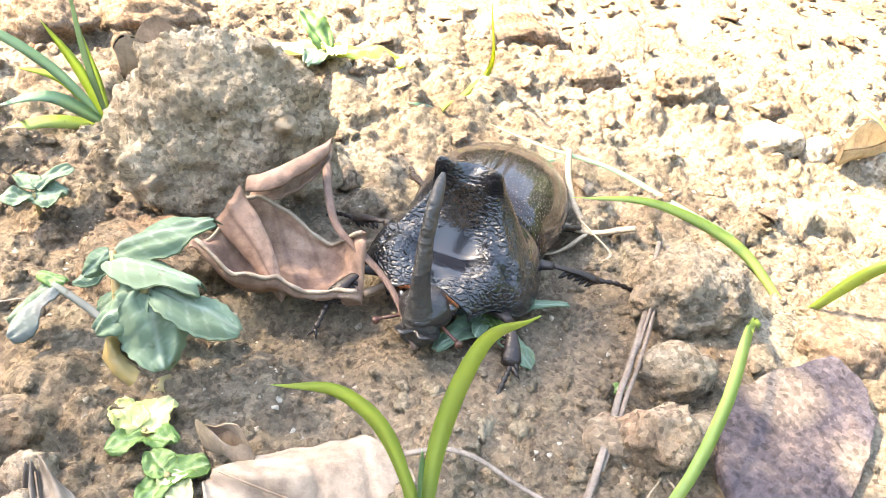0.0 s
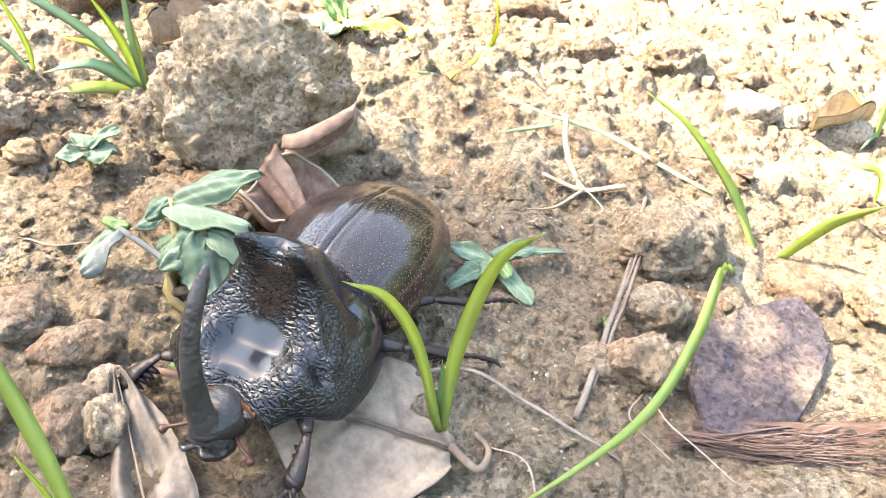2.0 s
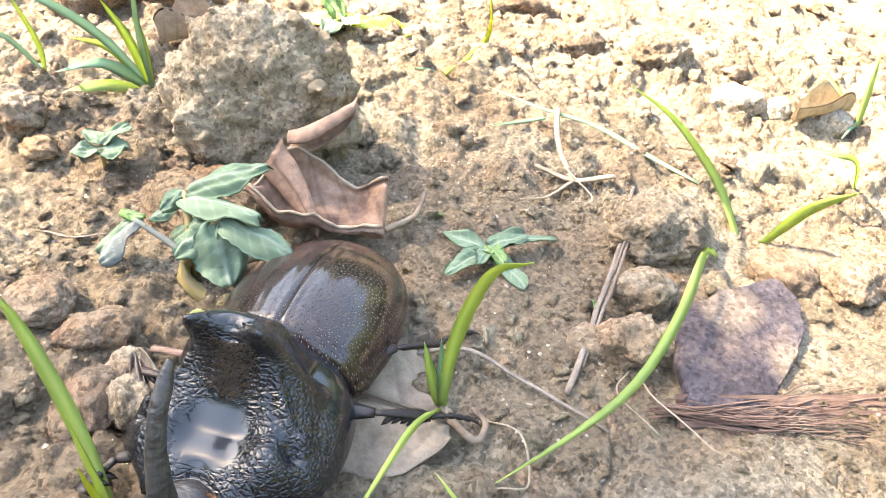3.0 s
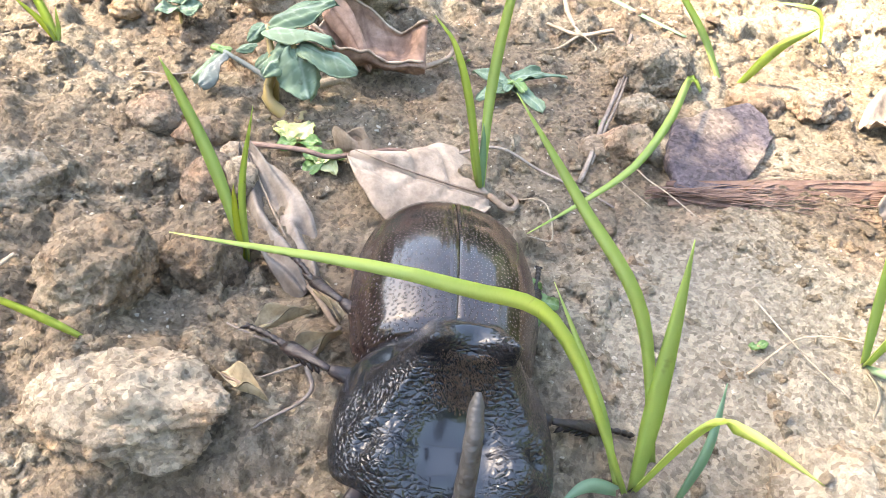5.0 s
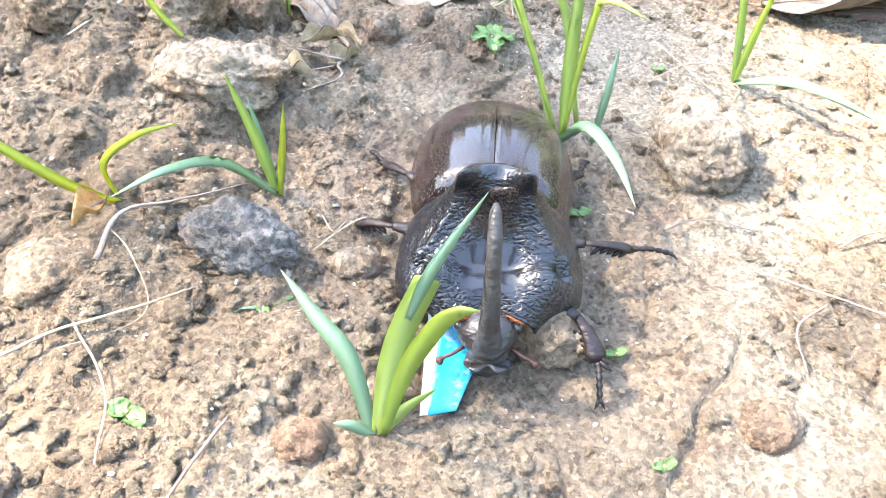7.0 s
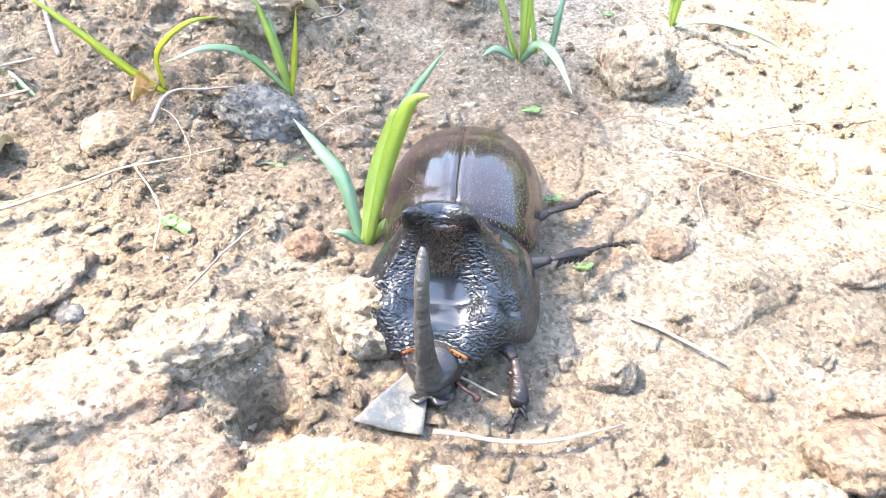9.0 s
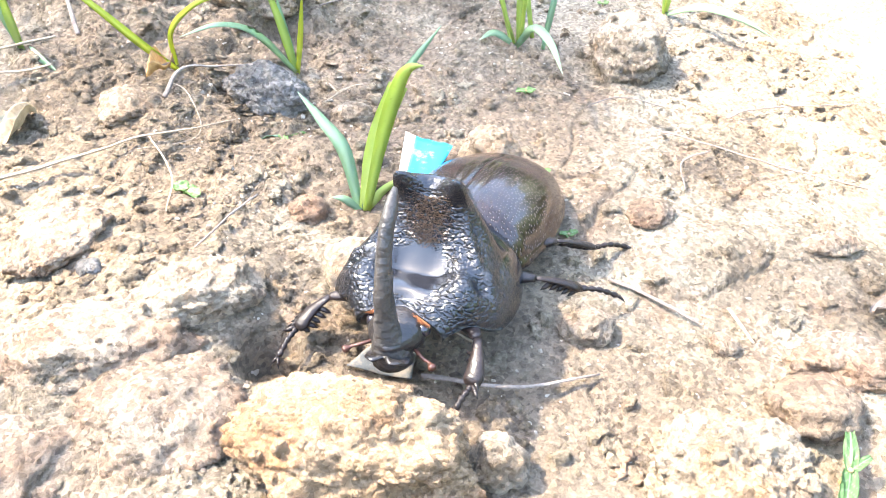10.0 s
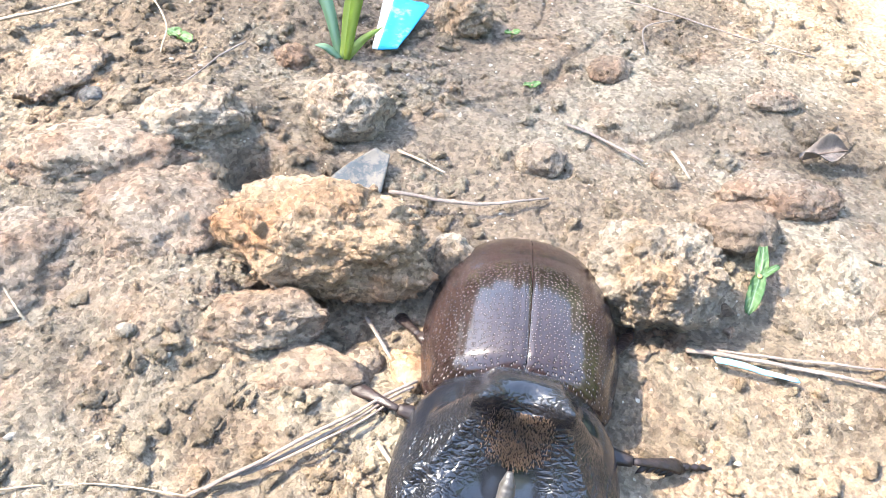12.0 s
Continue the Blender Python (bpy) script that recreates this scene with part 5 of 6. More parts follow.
STRANDS = [
    ("twig", [([(79, 134, 5), (74, 118, 4), (66, 98, 2.5), (60, 83, 1)], 0.7, 1.0), ([(80.4, 133, 5), (75.2, 117.5, 4.2), (67.5, 99, 2.7), (63, 89, 1.2)], 0.5, 0.6), ([(78.4, 127, 5), (73, 114, 4.4), (68, 103, 3.2)], 0.5, 0.4)], TWIG, "split grey dry stick lying on soil"),
    ("straw", [([(-50, -58, 2), (-38, -51, 2), (-25, -43.5, 2), (-8, -33.5, 1.5)], 0.9, 0.3)], STRAW, "long pale straw lying on bare soil"),
    ("straw", [([(-24, -41, 1), (-17, -52, 1.5), (-15, -63, 0.6)], 0.35, 0.25)], STRAW, "fine curved straw beside a longer one"),
    ("straw", [([(-24, -22, 1), (-18, -30, 2), (-15, -38, 1), (-25, -46, 0.6)], 0.22, 0.18)], STRAW, "fine bent straw beside a black stone"),
    ("twig", [([(-23, -31, 2), (-21, -23, 4), (-14, -17, 4), (-4, -9, 3)], 0.9, 0.3)], TWIG, "dark thin twig against a clod"),
    ("twig", [([(0, -55, 1), (-5, -69, 1.5), (-16.5, -96, 1)], 0.45, 0.3)], TWIG, "thin dark twig on bare soil"),
    ("straw", [([(10, -152, 1), (22, -146.4, 1.5), (37.5, -136, 2.5)], 0.5, 0.4), ([(12, -151.6, 1.6), (23, -145.2, 2.1), (38, -135, 3)], 0.55, 0.4), ([(16, -149.6, 1.2), (24, -146, 1.8), (36, -138, 2)], 0.4, 0.3)], TWIG, "bundle of flat dry straw on soil"),
    ("straw", [([(33, -144, 1), (36, -148, 1)], 0.6, 0.5)], STRAW, "short cut piece of pale straw"),
    ("straw", [([(30, -122, 2), (33, -128, 2), (37, -136, 1)], 0.6, 0.4)], TWIG, "thin brown stalk between earth lumps"),
    ("straw", [([(-14, -152, 0.6), (0, -151, 0.5), (10, -152, 0.3)], 0.25, 0.2)], STRAW, "pale straw at the edge of the soil"),
    ("twig", [([(32, -97.5, 2.5), (46, -99, 2.5), (60.7, -95, 1)], 0.9, 0.4)], TWIG, "thin pinkish dry leaf stalk on soil"),
    ("straw", [([(33, -85, 1), (42, -90, 1)], 0.6, 0.4)], STRAW, "short pale straw beside a foil scrap"),
    ("straw", [([(79, -126, 1), (92, -128, 1.5), (110, -131, 1)], 0.8, 0.6), ([(84, -126, 1), (98, -127, 1.2), (118, -128, 0.8)], 0.5, 0.4)], TWIG, "dry straw strands beside a blue thread"),
    ("twig", [([(86, -24, 1), (96, -30, 1.5), (112, -37, 1.5), (128, -43, 1)], 0.5, 0.4), ([(96, -32, 1), (88, -38, 2), (87, -46, 0.5)], 0.4, 0.3)], TWIG, "forked thin twig on pale crust"),
    ("twig", [([(104, -18, 1), (114, -14, 1.5), (150, -4, 1)], 0.5, 0.3)], TWIG, "thin brown twig on pale crust"),
    ("straw", [([(86.5, -79, 1), (88, -88, 1)], 0.7, 0.5)], STRAW, "short straw on pale crust"),
    ("straw", [([(66, -73, 1), (74, -78, 1), (80, -83, 1)], 0.8, 0.6)], TWIG, "flat pale straw strip on crust"),
    ("twig", [([(66.5, 167, 6), (66, 155, 5), (68.3, 143, 3)], 1.1, 1.3), ([(60, 148, 2), (68, 144, 3), (77, 142.5, 2)], 1.2, 1.5), ([(68, 143, 3), (62, 139, 2), (56, 137, 1)], 0.8, 0.4), ([(67, 146, 3), (72, 139, 2), (70, 136, 2)], 0.5, 0.3)], STRAW, "broken dry stalk with tangled roots"),
    ("straw", [([(72, 87, 3), (74, 79, 5), (82, 72, 1)], 0.35, 0.3), ([(71, 88, 2), (68, 82, 4), (74, 76, 1)], 0.25, 0.25)], STRAW, "loose curled fibres at the end of the bark strip"),
    ("straw", [([(46, 77, 1), (51, 72, 2), (52, 66, 1), (47, 63, 0.6)], 0.35, 0.3)], STRAW, "fine curved dry tendril"),
    ("straw", [([(-36, 44, 2), (-46, 32, 2)], 0.8, 0.5)], STRAW, "pale stalk leaning on a clod"),
    ("straw", [([(80, 34, 1), (95, 42, 2), (120, 36, 1)], 0.4, 0.3), ([(86, 50, 1), (90, 38, 2), (96, 30, 1)], 0.35, 0.3)], STRAW, "fine dry grass stems on crust"),
    ("straw", [([(14, 38, 2), (10, 30, 2), (11, 24, 1.5), (4, 18, 0.8)], 0.8, 0.4), ([(11, 31, 2), (4, 33, 3), (-3, 36, 2)], 0.7, 0.4), ([(9, 30, 2), (5, 28, 2), (1, 25, 1)], 0.5, 0.3)], TWIG, "withered root straggling over the clods"),
    ("straw", [([(9, -24, 2), (16, -18, 3), (20, -16, 1)], 0.4, 0.3), ([(10, -16, 2), (12, -21, 3), (14, -17, 1)], 0.25, 0.2)], STRAW, "fine dry rootlets beside a black stone"),
    ("twig", [([(-40, 116, 1), (-32, 112, 2), (-26, 114, 1)], 0.4, 0.3)], TWIG, "fine dark rootlet on soil"),
    ("straw", [([(72, -14, 1), (80, -12, 1.5), (90, -14, 1)], 0.4, 0.3)], TWIG, "short thin twig on pale crust"),
    ("twig", [([(-64, 25, 4), (-58, 12, 3), (-55, 6, 3), (-51, -2, 1)], 0.7, 1.0)], TWIG, "pinkish dry twig beside a grass tuft"),
    ("twig", [([(-72, -16, 2), (-63, -11, 2.5), (-55, -5, 3)], 0.9, 0.6), ([(-70, -22, 2), (-60, -20, 2), (-51.5, -17.5, 2)], 0.8, 0.6)], STRAW, "two dry stalks beside a grass tuft"),
    ("straw", [([(-44, -112, 1), (-30, -116, 2), (-18, -128, 1)], 0.4, 0.3)], STRAW, "fine pale straw on sloping soil"),
]
for name, lines, mat, text in STRANDS:
    strand(name, lines, mat, text, name)

# a long stalk that the beetle throws over at the start
strand("twig", [([(66, 76, 1), (52, 85, 2), (42, 88, 2), (32, 88, 1.5)], 0.6, 0.9)], TWIG, "dark dry stalk behind a pale leaf", "twig")
flung_twig = strand("twig", [([(30, 87, 2.0), (21, 86, 3), (14, 84, 3), (8, 80.5, 3.5), (3, 80, 4), (-7, 82, 3)], 1.0, 1.3)], BARK, "dark curved stalk beside the weed", "twig")

# red fibrous bark strip
def bark_strip():
    x, y = 76, 80
    z = ground_at(x * MM, y * MM)
    root = empty("bark_strip", x * MM, y * MM, z, "fibrous reddish-brown bark strip lying on soil", "bark strip")
    r = np.random.RandomState(4)
    for k in range(7):
        pts = [((2 + 25 * q) * MM, (0.8 * r.normal() + (k - 3) * (0.5 + 0.45 * q)) * MM, (0.9 + 0.35 * k + 0.3 * r.normal()) * MM) for q in range(5)]
        v, f = blade_mesh(pts, 4.6 * MM, 0.5 * r.normal(), 24, True)
        mesh_object("bark_ribbon", v, f, BARK, root, "flat ragged bark ribbon")
    for k in range(230):
        a = r.rand() ** 1.3 * 84 - 3
        b = a + 8 + r.rand() ** 2 * 38
        off, up, slant = r.normal() * 1.5, 1.2 + r.rand() * 3.2, 0.09 * r.normal()
        pts = []
        for s in np.linspace(0, 1, 6):
            u = a + (b - a) * s
            loose = 0.35 + 2.6 * max(0, s - 0.7) * r.rand() ** 2
            pts.append((u * MM, (off * (0.5 + u / 30) + loose * r.normal() + 0.8 * math.sin(u / 9 + up) + (u - a) * slant) * MM, (up + 0.5 * r.normal() * loose) * MM))
        v, f = tube(bend(pts, 14), np.linspace(0.10 + 0.30 * r.rand() ** 2, 0.07, 15) * MM, 4, 0.6)
        mesh_object("fibre", v, f, BARK, root)


bark_strip()


def scrap(name, corners, mat, label, category, lift=1.0, split=None):
    """A thin crumpled scrap with real thickness; corners in mm; split: share of it that is of a second material."""
    cx, cy = sum(c[0] for c in corners) / 4, sum(c[1] for c in corners) / 4
    z = ground_at(cx * MM, cy * MM)
    root = empty(name, cx * MM, cy * MM, z + lift * MM, label, category)
    a, b, c, d = [np.array(q, float) for q in corners]

    def piece(part_name, s0, s1, m):
        n, pts = 12, []
        for i in range(n + 1):
            for j in range(n + 1):
                s, t = s0 + (s1 - s0) * i / n, j / n
                q = (a * (1 - s) + b * s) * (1 - t) + (d * (1 - s) + c * s) * t
                w = 0.8 * noise.noise(Vector((q[0], q[1], 4)) * 0.16) + 0.25 * noise.noise(Vector((q[0], q[1], 9)) * 0.6)
                pts.append(((q[0] - cx) * MM, (q[1] - cy) * MM, (q[2] + w) * MM))
        m_ = len(pts)
        verts = pts + [(p[0], p[1], p[2] - 0.00025) for p in pts]
        faces = []
        for i in range(n):
            for j in range(n):
                k = i * (n + 1) + j
                faces.append((k, k + n + 1, k + n + 2, k + 1))
                faces.append((m_ + k, m_ + k + 1, m_ + k + n + 2, m_ + k + n + 1))
        for k in range(n):
            for p, q in ((k, k + 1), (n * (n + 1) + k + 1, n * (n + 1) + k), ((k + 1) * (n + 1), k * (n + 1)), (k * (n + 1) + n, (k + 1) * (n + 1) + n)):
                faces.append((p, q, m_ + q, m_ + p))
        mesh_object(part_name, verts, faces, m, root)
    if split:
        piece("white_band", 0, split[0], split[1])
        piece("blue_panel", split[0], 1, mat)
    else:
        piece("sheet", 0, 1, mat)


scrap("wrapper_scrap", [(28.0, -36, 3.5), (38, -39, 3), (31.5, -54, 1), (26.3, -55, 1)], BLUE, "torn blue and white plastic wrapper scrap", "wrapper scrap", 0.8, (0.22, WHITE))
scrap("foil_scrap", [(29, -87, 2.5), (31.8, -88, 2), (30.6, -97.5, 1), (20.5, -95.5, 1)], FOIL, "dull grey torn foil scrap on soil", "foil scrap", 0.6)
scrap("thread_scrap", [(83, -127.4, 1), (95, -130.6, 1), (95.2, -131.4, 1), (83, -128.6, 1)], PALE_BLUE, "thin pale blue plastic shred beside straw", "plastic shred", 0.8)


# ---- the beetle; y forward, x to its right, z up, millimetres ----
def build_beetle():
    beetle = empty("beetle", 0, 0, 0, "large glossy black-brown rhinoceros beetle with a long horn", "beetle")

    def add(name, v, f, mat, parent=None, label="", mm=True):
        return mesh_object(name, np.array(v, float) * (MM if mm else 1), f, mat, parent or beetle, label)

    def grid(nu, nv):
        return [(i * (nv + 1) + j, (i + 1) * (nv + 1) + j, (i + 1) * (nv + 1) + j + 1, i * (nv + 1) + j + 1) for i in range(nu) for j in range(nv)]

    # wing cases
    def elytron(side):
        nu, nv, v = 64, 40, []
        for i in range(nu + 1):
            s = i / nu
            y = 0.8 - 34.3 * s ** 1.0
            back = max(0.0, (-11.0 - y) / 22.5)
            full = max(0.0, 1 - back ** 2.5) ** (1 / 2.3)
            w = (12.7 + 1.5 * smooth(0.0, 0.35, s)) * full
            h = (9.6 + 1.6 * math.sin(math.pi * min(1, s * 1.3 + 0.1))) * max(0.0, 1 - back ** 2.2) ** (1 / 1.8)
            low = 6.0 + 0.8 * back
            shoulder = 0.74 + 0.26 * min(1, s / 0.07) ** 0.5
            h *= shoulder
            w *= 0.5 + 0.5 * shoulder
            for j in range(nv + 1):
                a = math.pi / 2 * j / nv
                x = 0.06 + w * math.sin(a)
                z = low + h * max(0.0, math.cos(a)) ** 0.94
                d = x
                z -= 0.32 * math.exp(-(d / 0.26) ** 2) * (1 - 0.5 * back)
                z -= 0.16 * math.exp(-((d - 1.7) / 0.22) ** 2)
                for g in (4.2, 6.6, 8.8):
                    z -= 0.07 * math.exp(-((d - g) / 0.25) ** 2) * (1 - back)
                if a > 1.40:
                    x += 0.5 * smooth(1.40, 1.52, a) * (full > 0.2)
                v.append((side * x, y, z))
        n = len(v)
        f = grid(nu, nv)
        v2 = [(x * 0.97, y * 0.985, z - 0.5) for x, y, z in v]
        f2 = [tuple(n + k for k in q[::-1]) for q in f]
        rim = []
        for i in range(nu):
            a, b = i * (nv + 1) + nv, (i + 1) * (nv + 1) + nv
            rim.append((a, b, n + b, n + a))
        for j in range(nv):
            rim.append((j, j + 1, n + j + 1, n + j))
        faces = f + f2 + rim
        if side > 0:
            faces = [q[::-1] for q in faces]
        add("wing_case", v + v2, faces, ELYTRON, None, "glossy dark brown pitted wing case")
    elytron(1)
    elytron(-1)
    # scutellum
    v, f = sphere(3)
    add("scutellum", v * (1.9, 2.4, 0.5) + (0, -0.9, 14.6), f, PRONOTUM)

    # belly and breast
    v, f = sphere(4)
    v = v * (13.9, 18.2, 5.0) + (0, -14.6, 5.6)
    add("abdomen", v, f, UNDERSIDE, None, "reddish-brown abdomen under the wing cases")
    v, f = sphere(4)
    breast = add("breast", v * (10.5, 12.0, 5.0) + (0, 8.5, 6.8), f, LEG)

    def soft_profile(y, ys, zs, reach=1.2):
        return float(np.mean(np.interp(y + reach * np.linspace(-1, 1, 9), ys, zs)))

    # pronotum with an overhanging two-pointed ridge and a hollow front
    def pronotum_at(y, a):
        s = (y + 0.5) / 25.0
        w = 11.6 + 3.2 * math.sin(math.pi * min(1, max(0, s)) ** 0.95) ** 0.8 - 4.6 * smooth(0.72, 1.0, s)
        x = w * math.sin(a)
        ax = abs(x)
        low = 6.6 - 1.4 * math.sin(math.pi * s)
        dome = soft_profile(y, [-0.5, 1, 3, 7, 10, 14, 18, 22, 24.5], [6.6, 8.0, 9.0, 9.8, 10.2, 9.9, 8.6, 6.0, 3.4])
        z = low + dome * max(0.0, math.cos(a)) ** 0.88
        # the hump, which rises from the rear rim to an overhanging lip with two points
        along = soft_profile(y, [-0.5, 1, 3, 5, 7, 8.4, 9.2, 9.9, 11.0, 12.5, 14.5, 17, 24.5], [0.0, 1.2, 4.2, 7.2, 9.6, 10.6, 10.7, 8.6, 5.6, 3.4, 1.5, 0.0, 0.0], 0.45)
        flare = 0.42 * smooth(9.0, 15.0, y)
        front = smooth(5.5, 8.5, y)
        slope = min(1.0, max(0.0, (11.2 + 2.0 * flare - ax) / 7.2)) ** (1.05 - flare)
        across = (1 - front) * smooth(8.2, 3.6, ax) + front * slope
        tower = along * across
        lip = smooth(7.0, 9.0, y) * smooth(10.6, 9.6, y)
        tower *= 1 - lip * 0.20 * math.exp(-(x / 2.5) ** 2)
        tower += lip * 1.5 * math.exp(-((ax - 4.3) / 1.0) ** 2)
        z += tower
        # hollow polished front, bulging lobes, dimples and knobs beside it
        z -= 2.2 * math.exp(-(ax / 5.2) ** 4) * math.exp(-((y - 16.5) / 4.6) ** 2)
        z += 2.2 * math.exp(-(((ax - 9.2) / 3.2) ** 2) - ((y - 20.2) / 3.4) ** 2)
        z -= 1.7 * math.exp(-(((ax - 10.4) / 1.3) ** 2) - ((y - 17.4) / 1.4) ** 2)
        z += 1.3 * math.exp(-(((ax - 11.4) / 1.0) ** 2) - ((y - 15.4) / 1.1) ** 2)
        crest = 4.6 + 0.86 * (y - 9.6)
        z += 1.1 * math.exp(-(((ax - crest) / 1.1) ** 2)) * smooth(9.0, 10.5, y) * smooth(18.0, 14.0, y)
        z -= 0.5 * math.exp(-((24.5 - y) / 0.5) ** 2) * (ax < 7)
        lean = 2.3 * (min(tower, 11.5) / 10.5) ** 2 * smooth(4.0, 9.0, y) + 1.5 * math.sin(a) ** 4 * smooth(5.0, 0.0, y)
        lean += 0.9 * lip * math.exp(-((ax - 4.3) / 1.2) ** 2)
        lean -= 1.8 * math.exp(-(x / 3.2) ** 2) * smooth(19.0, 24.5, y)
        z += 0.06 * noise.noise(Vector((x * 0.4, y * 0.5, 5)))
        x += math.copysign(0.9 * lip * math.exp(-((ax - 4.6) / 1.0) ** 2), x)
        return (x, y + lean, z)
    nu, nv = 160, 130
    v = []
    for i in range(nu + 1):
        y = -0.5 + 25.0 * i / nu
        for j in range(nv + 1):
            v.append(pronotum_at(y, -math.pi / 2 + math.pi * j / nv))
    f = grid(nu, nv)
    n = len(v)
    v2 = [(x * 0.95, y * 0.97 + 0.2, z - 0.7) for x, y, z in v]
    f2 = [tuple(n + k for k in q[::-1]) for q in f]
    rim = []
    for i in range(nu):
        for j in (0, nv):
            a, b = i * (nv + 1) + j, (i + 1) * (nv + 1) + j
            rim.append((a, b, n + b, n + a))
    for i in (0, nu):
        for j in range(nv):
            a = i * (nv + 1) + j
            rim.append((a, a + 1, n + a + 1, n + a))
    shield = add("pronotum", v + v2, f + f2 + rim, PRONOTUM, None, "black wrinkled shield with a two-pointed ridge")
    # brown bristles under the ridge
    r = np.random.RandomState(3)
    hv, hf = [], []
    for k in range(2600):
        x, y = r.normal() * 2.4, 9.9 + 5.0 * r.rand()
        if (x / 4.6) ** 2 + ((y - 11.6) / 2.6) ** 2 > 0.4 + 0.6 * r.rand():
            continue
        p = np.array(pronotum_at(y, math.asin(x / 14.0)))
        q = p + np.array((r.normal() * 0.2, 0.45 + 0.3 * r.rand(), 0.12 + 0.25 * r.rand()))
        b = len(hv)
        hv += [p + (0.06, 0, -0.1), p + (-0.06, 0, -0.1), p + (0, 0.05, 0.05), q]
        hf += [(b, b + 1, b + 3), (b + 1, b + 2, b + 3), (b + 2, b, b + 3)]
    tagged(add("bristles", hv, hf, BRISTLE, shield, "short brown bristles below the ridge"), kind="stuff")
    # orange fringe along the front rim
    for side in (-1, 1):
        hv, hf = [], []
        for k in range(260):
            a = side * (0.12 + 0.62 * r.rand())
            p = np.array(pronotum_at(24.3, a)) + (0, 0.1, -0.5)
            q = p + np.array((r.normal() * 0.25, 0.7 + 0.6 * r.rand(), 0.15 + 0.55 * r.rand()))
            b = len(hv)
            hv += [p + (0.09, 0, -0.1), p + (-0.09, 0, -0.1), p + (0, 0.05, 0.12), q]
            hf += [(b, b + 1, b + 3), (b + 1, b + 2, b + 3), (b + 2, b, b + 3)]
        tagged(add("fringe", hv, hf, FRINGE, shield, "orange-brown hair fringe"), kind="stuff")

    # head and horn
    v, f = sphere(4)
    v = v * (4.4, 5.0, 3.2)
    v = v + 0.12 * np.array([noise.noise_vector(Vector(q) * 1.1) for q in v])
    front = smooth(0.5, 4.2, v[:, 1])
    v[:, 0] *= 1 - 0.25 * front
    v[:, 2] *= 1 - 0.35 * front
    head = add("head", v + (0, 25.2, 7.0), f, HEAD, None, "dull black head")
    v, f = sphere(4)
    v = v * (3.4, 2.6, 0.55)
    tip = smooth(0.0, 2.0, v[:, 1])
    v[:, 1] -= 1.5 * np.exp(-(v[:, 0] / 0.8) ** 2) * tip
    v[:, 2] += 0.9 * tip
    add("mouth_shield", v + (0, 29.2, 4.9), f, HEAD, head, "notched upturned mouth shield")
    line = bend([(0, 27.2, 3.4), (0, 28.0, 7.6), (0, 28.6, 12.0), (0, 28.3, 18.0), (0, 26.4, 24.0), (0, 22.4, 29.2)], 26)
    rad = np.interp(np.linspace(0, 1, 27), [0, 0.14, 0.26, 0.55, 0.87, 0.97, 1], [2.8, 2.45, 1.7, 1.22, 0.98, 0.76, 0.32])
    v, f = tube([Vector(q) for q in line], rad, 14, 1.15)
    v = [q + Vector(noise.noise_vector(Vector(q) * 0.9)) * 0.16 for q in v]
    add("horn", [tuple(q) for q in v], f, HORN, head, "long curved grey-black horn")
    for side in (-1, 1):
        v, f = sphere(3)
        add("eye", v * (1.1, 1.1, 1.1) + (side * 4.0, 24.6, 7.7), f, SMOOTH_SHELL, head, "round shiny black eye")
        v, f = tube([Vector(q) for q in bend([(side * 3.4, 26.8, 5.6), (side * 5.0, 28.0, 5.4), (side * 6.2, 28.4, 5.0), (side * 7.2, 29.2, 4.6)], 12)],
                    [0.28] * 7 + [0.26, 0.28, 0.40, 0.62, 0.70, 0.4], 7)
        add("antenna", [tuple(q) for q in v], f, ANTENNA, head, "short reddish-brown clubbed antenna")

    # legs
    legs = []
    PLAN = {  # hip, knee, ankle, toes
        "front": ((7.5, 17.0, 5.6), (12.8, 21.5, 6.6), (15.2, 27.0, 2.8), (14.8, 32.0, 0.5)),
        "middle": ((8.5, 4.0, 4.8), (16.0, 4.6, 6.8), (23.5, 1.0, 3.2), (30.0, -1.8, 0.5)),
        "rear": ((8.0, -5.0, 4.6), (14.6, -11.0, 6.8), (18.4, -18.5, 3.0), (21.5, -26.0, 0.5)),
    }
    r = np.random.RandomState(8)
    for which, (hip, knee, ankle, toe) in PLAN.items():
        for side in (-1, 1):
            def loc(p):
                return Vector(((p[0] - hip[0]) * side, p[1] - hip[1], p[2] - hip[2]))
            h, k, a, t = map(loc, (hip, knee, ankle, toe))
            v, f = tube(bend([h, h.lerp(k, 0.5) + Vector((0, 0, 0.5)), k], 10), [1.2, 1.5, 1.7, 1.75, 1.7, 1.55, 1.4, 1.2, 1.05, 0.9, 0.75], 10, 0.7)
            leg = add("thigh", [tuple(q) for q in v], f, LEG, None, "black spiny jointed leg")
            leg.matrix_basis = pose(hip[0] * side * MM, hip[1] * MM, hip[2] * MM)
            wide = 1.35 if which == "front" else 1.0
            v, f = tube(bend([k, k.lerp(a, 0.5) + Vector((0.3 * side, 0, 0.3)), a], 8), [q * wide for q in (0.50, 0.56, 0.62, 0.72, 0.84, 0.98, 1.12, 1.22, 0.9)], 9, 0.55)
            add("shin", [tuple(q) for q in v], f, LEG, leg, "spiny shin")
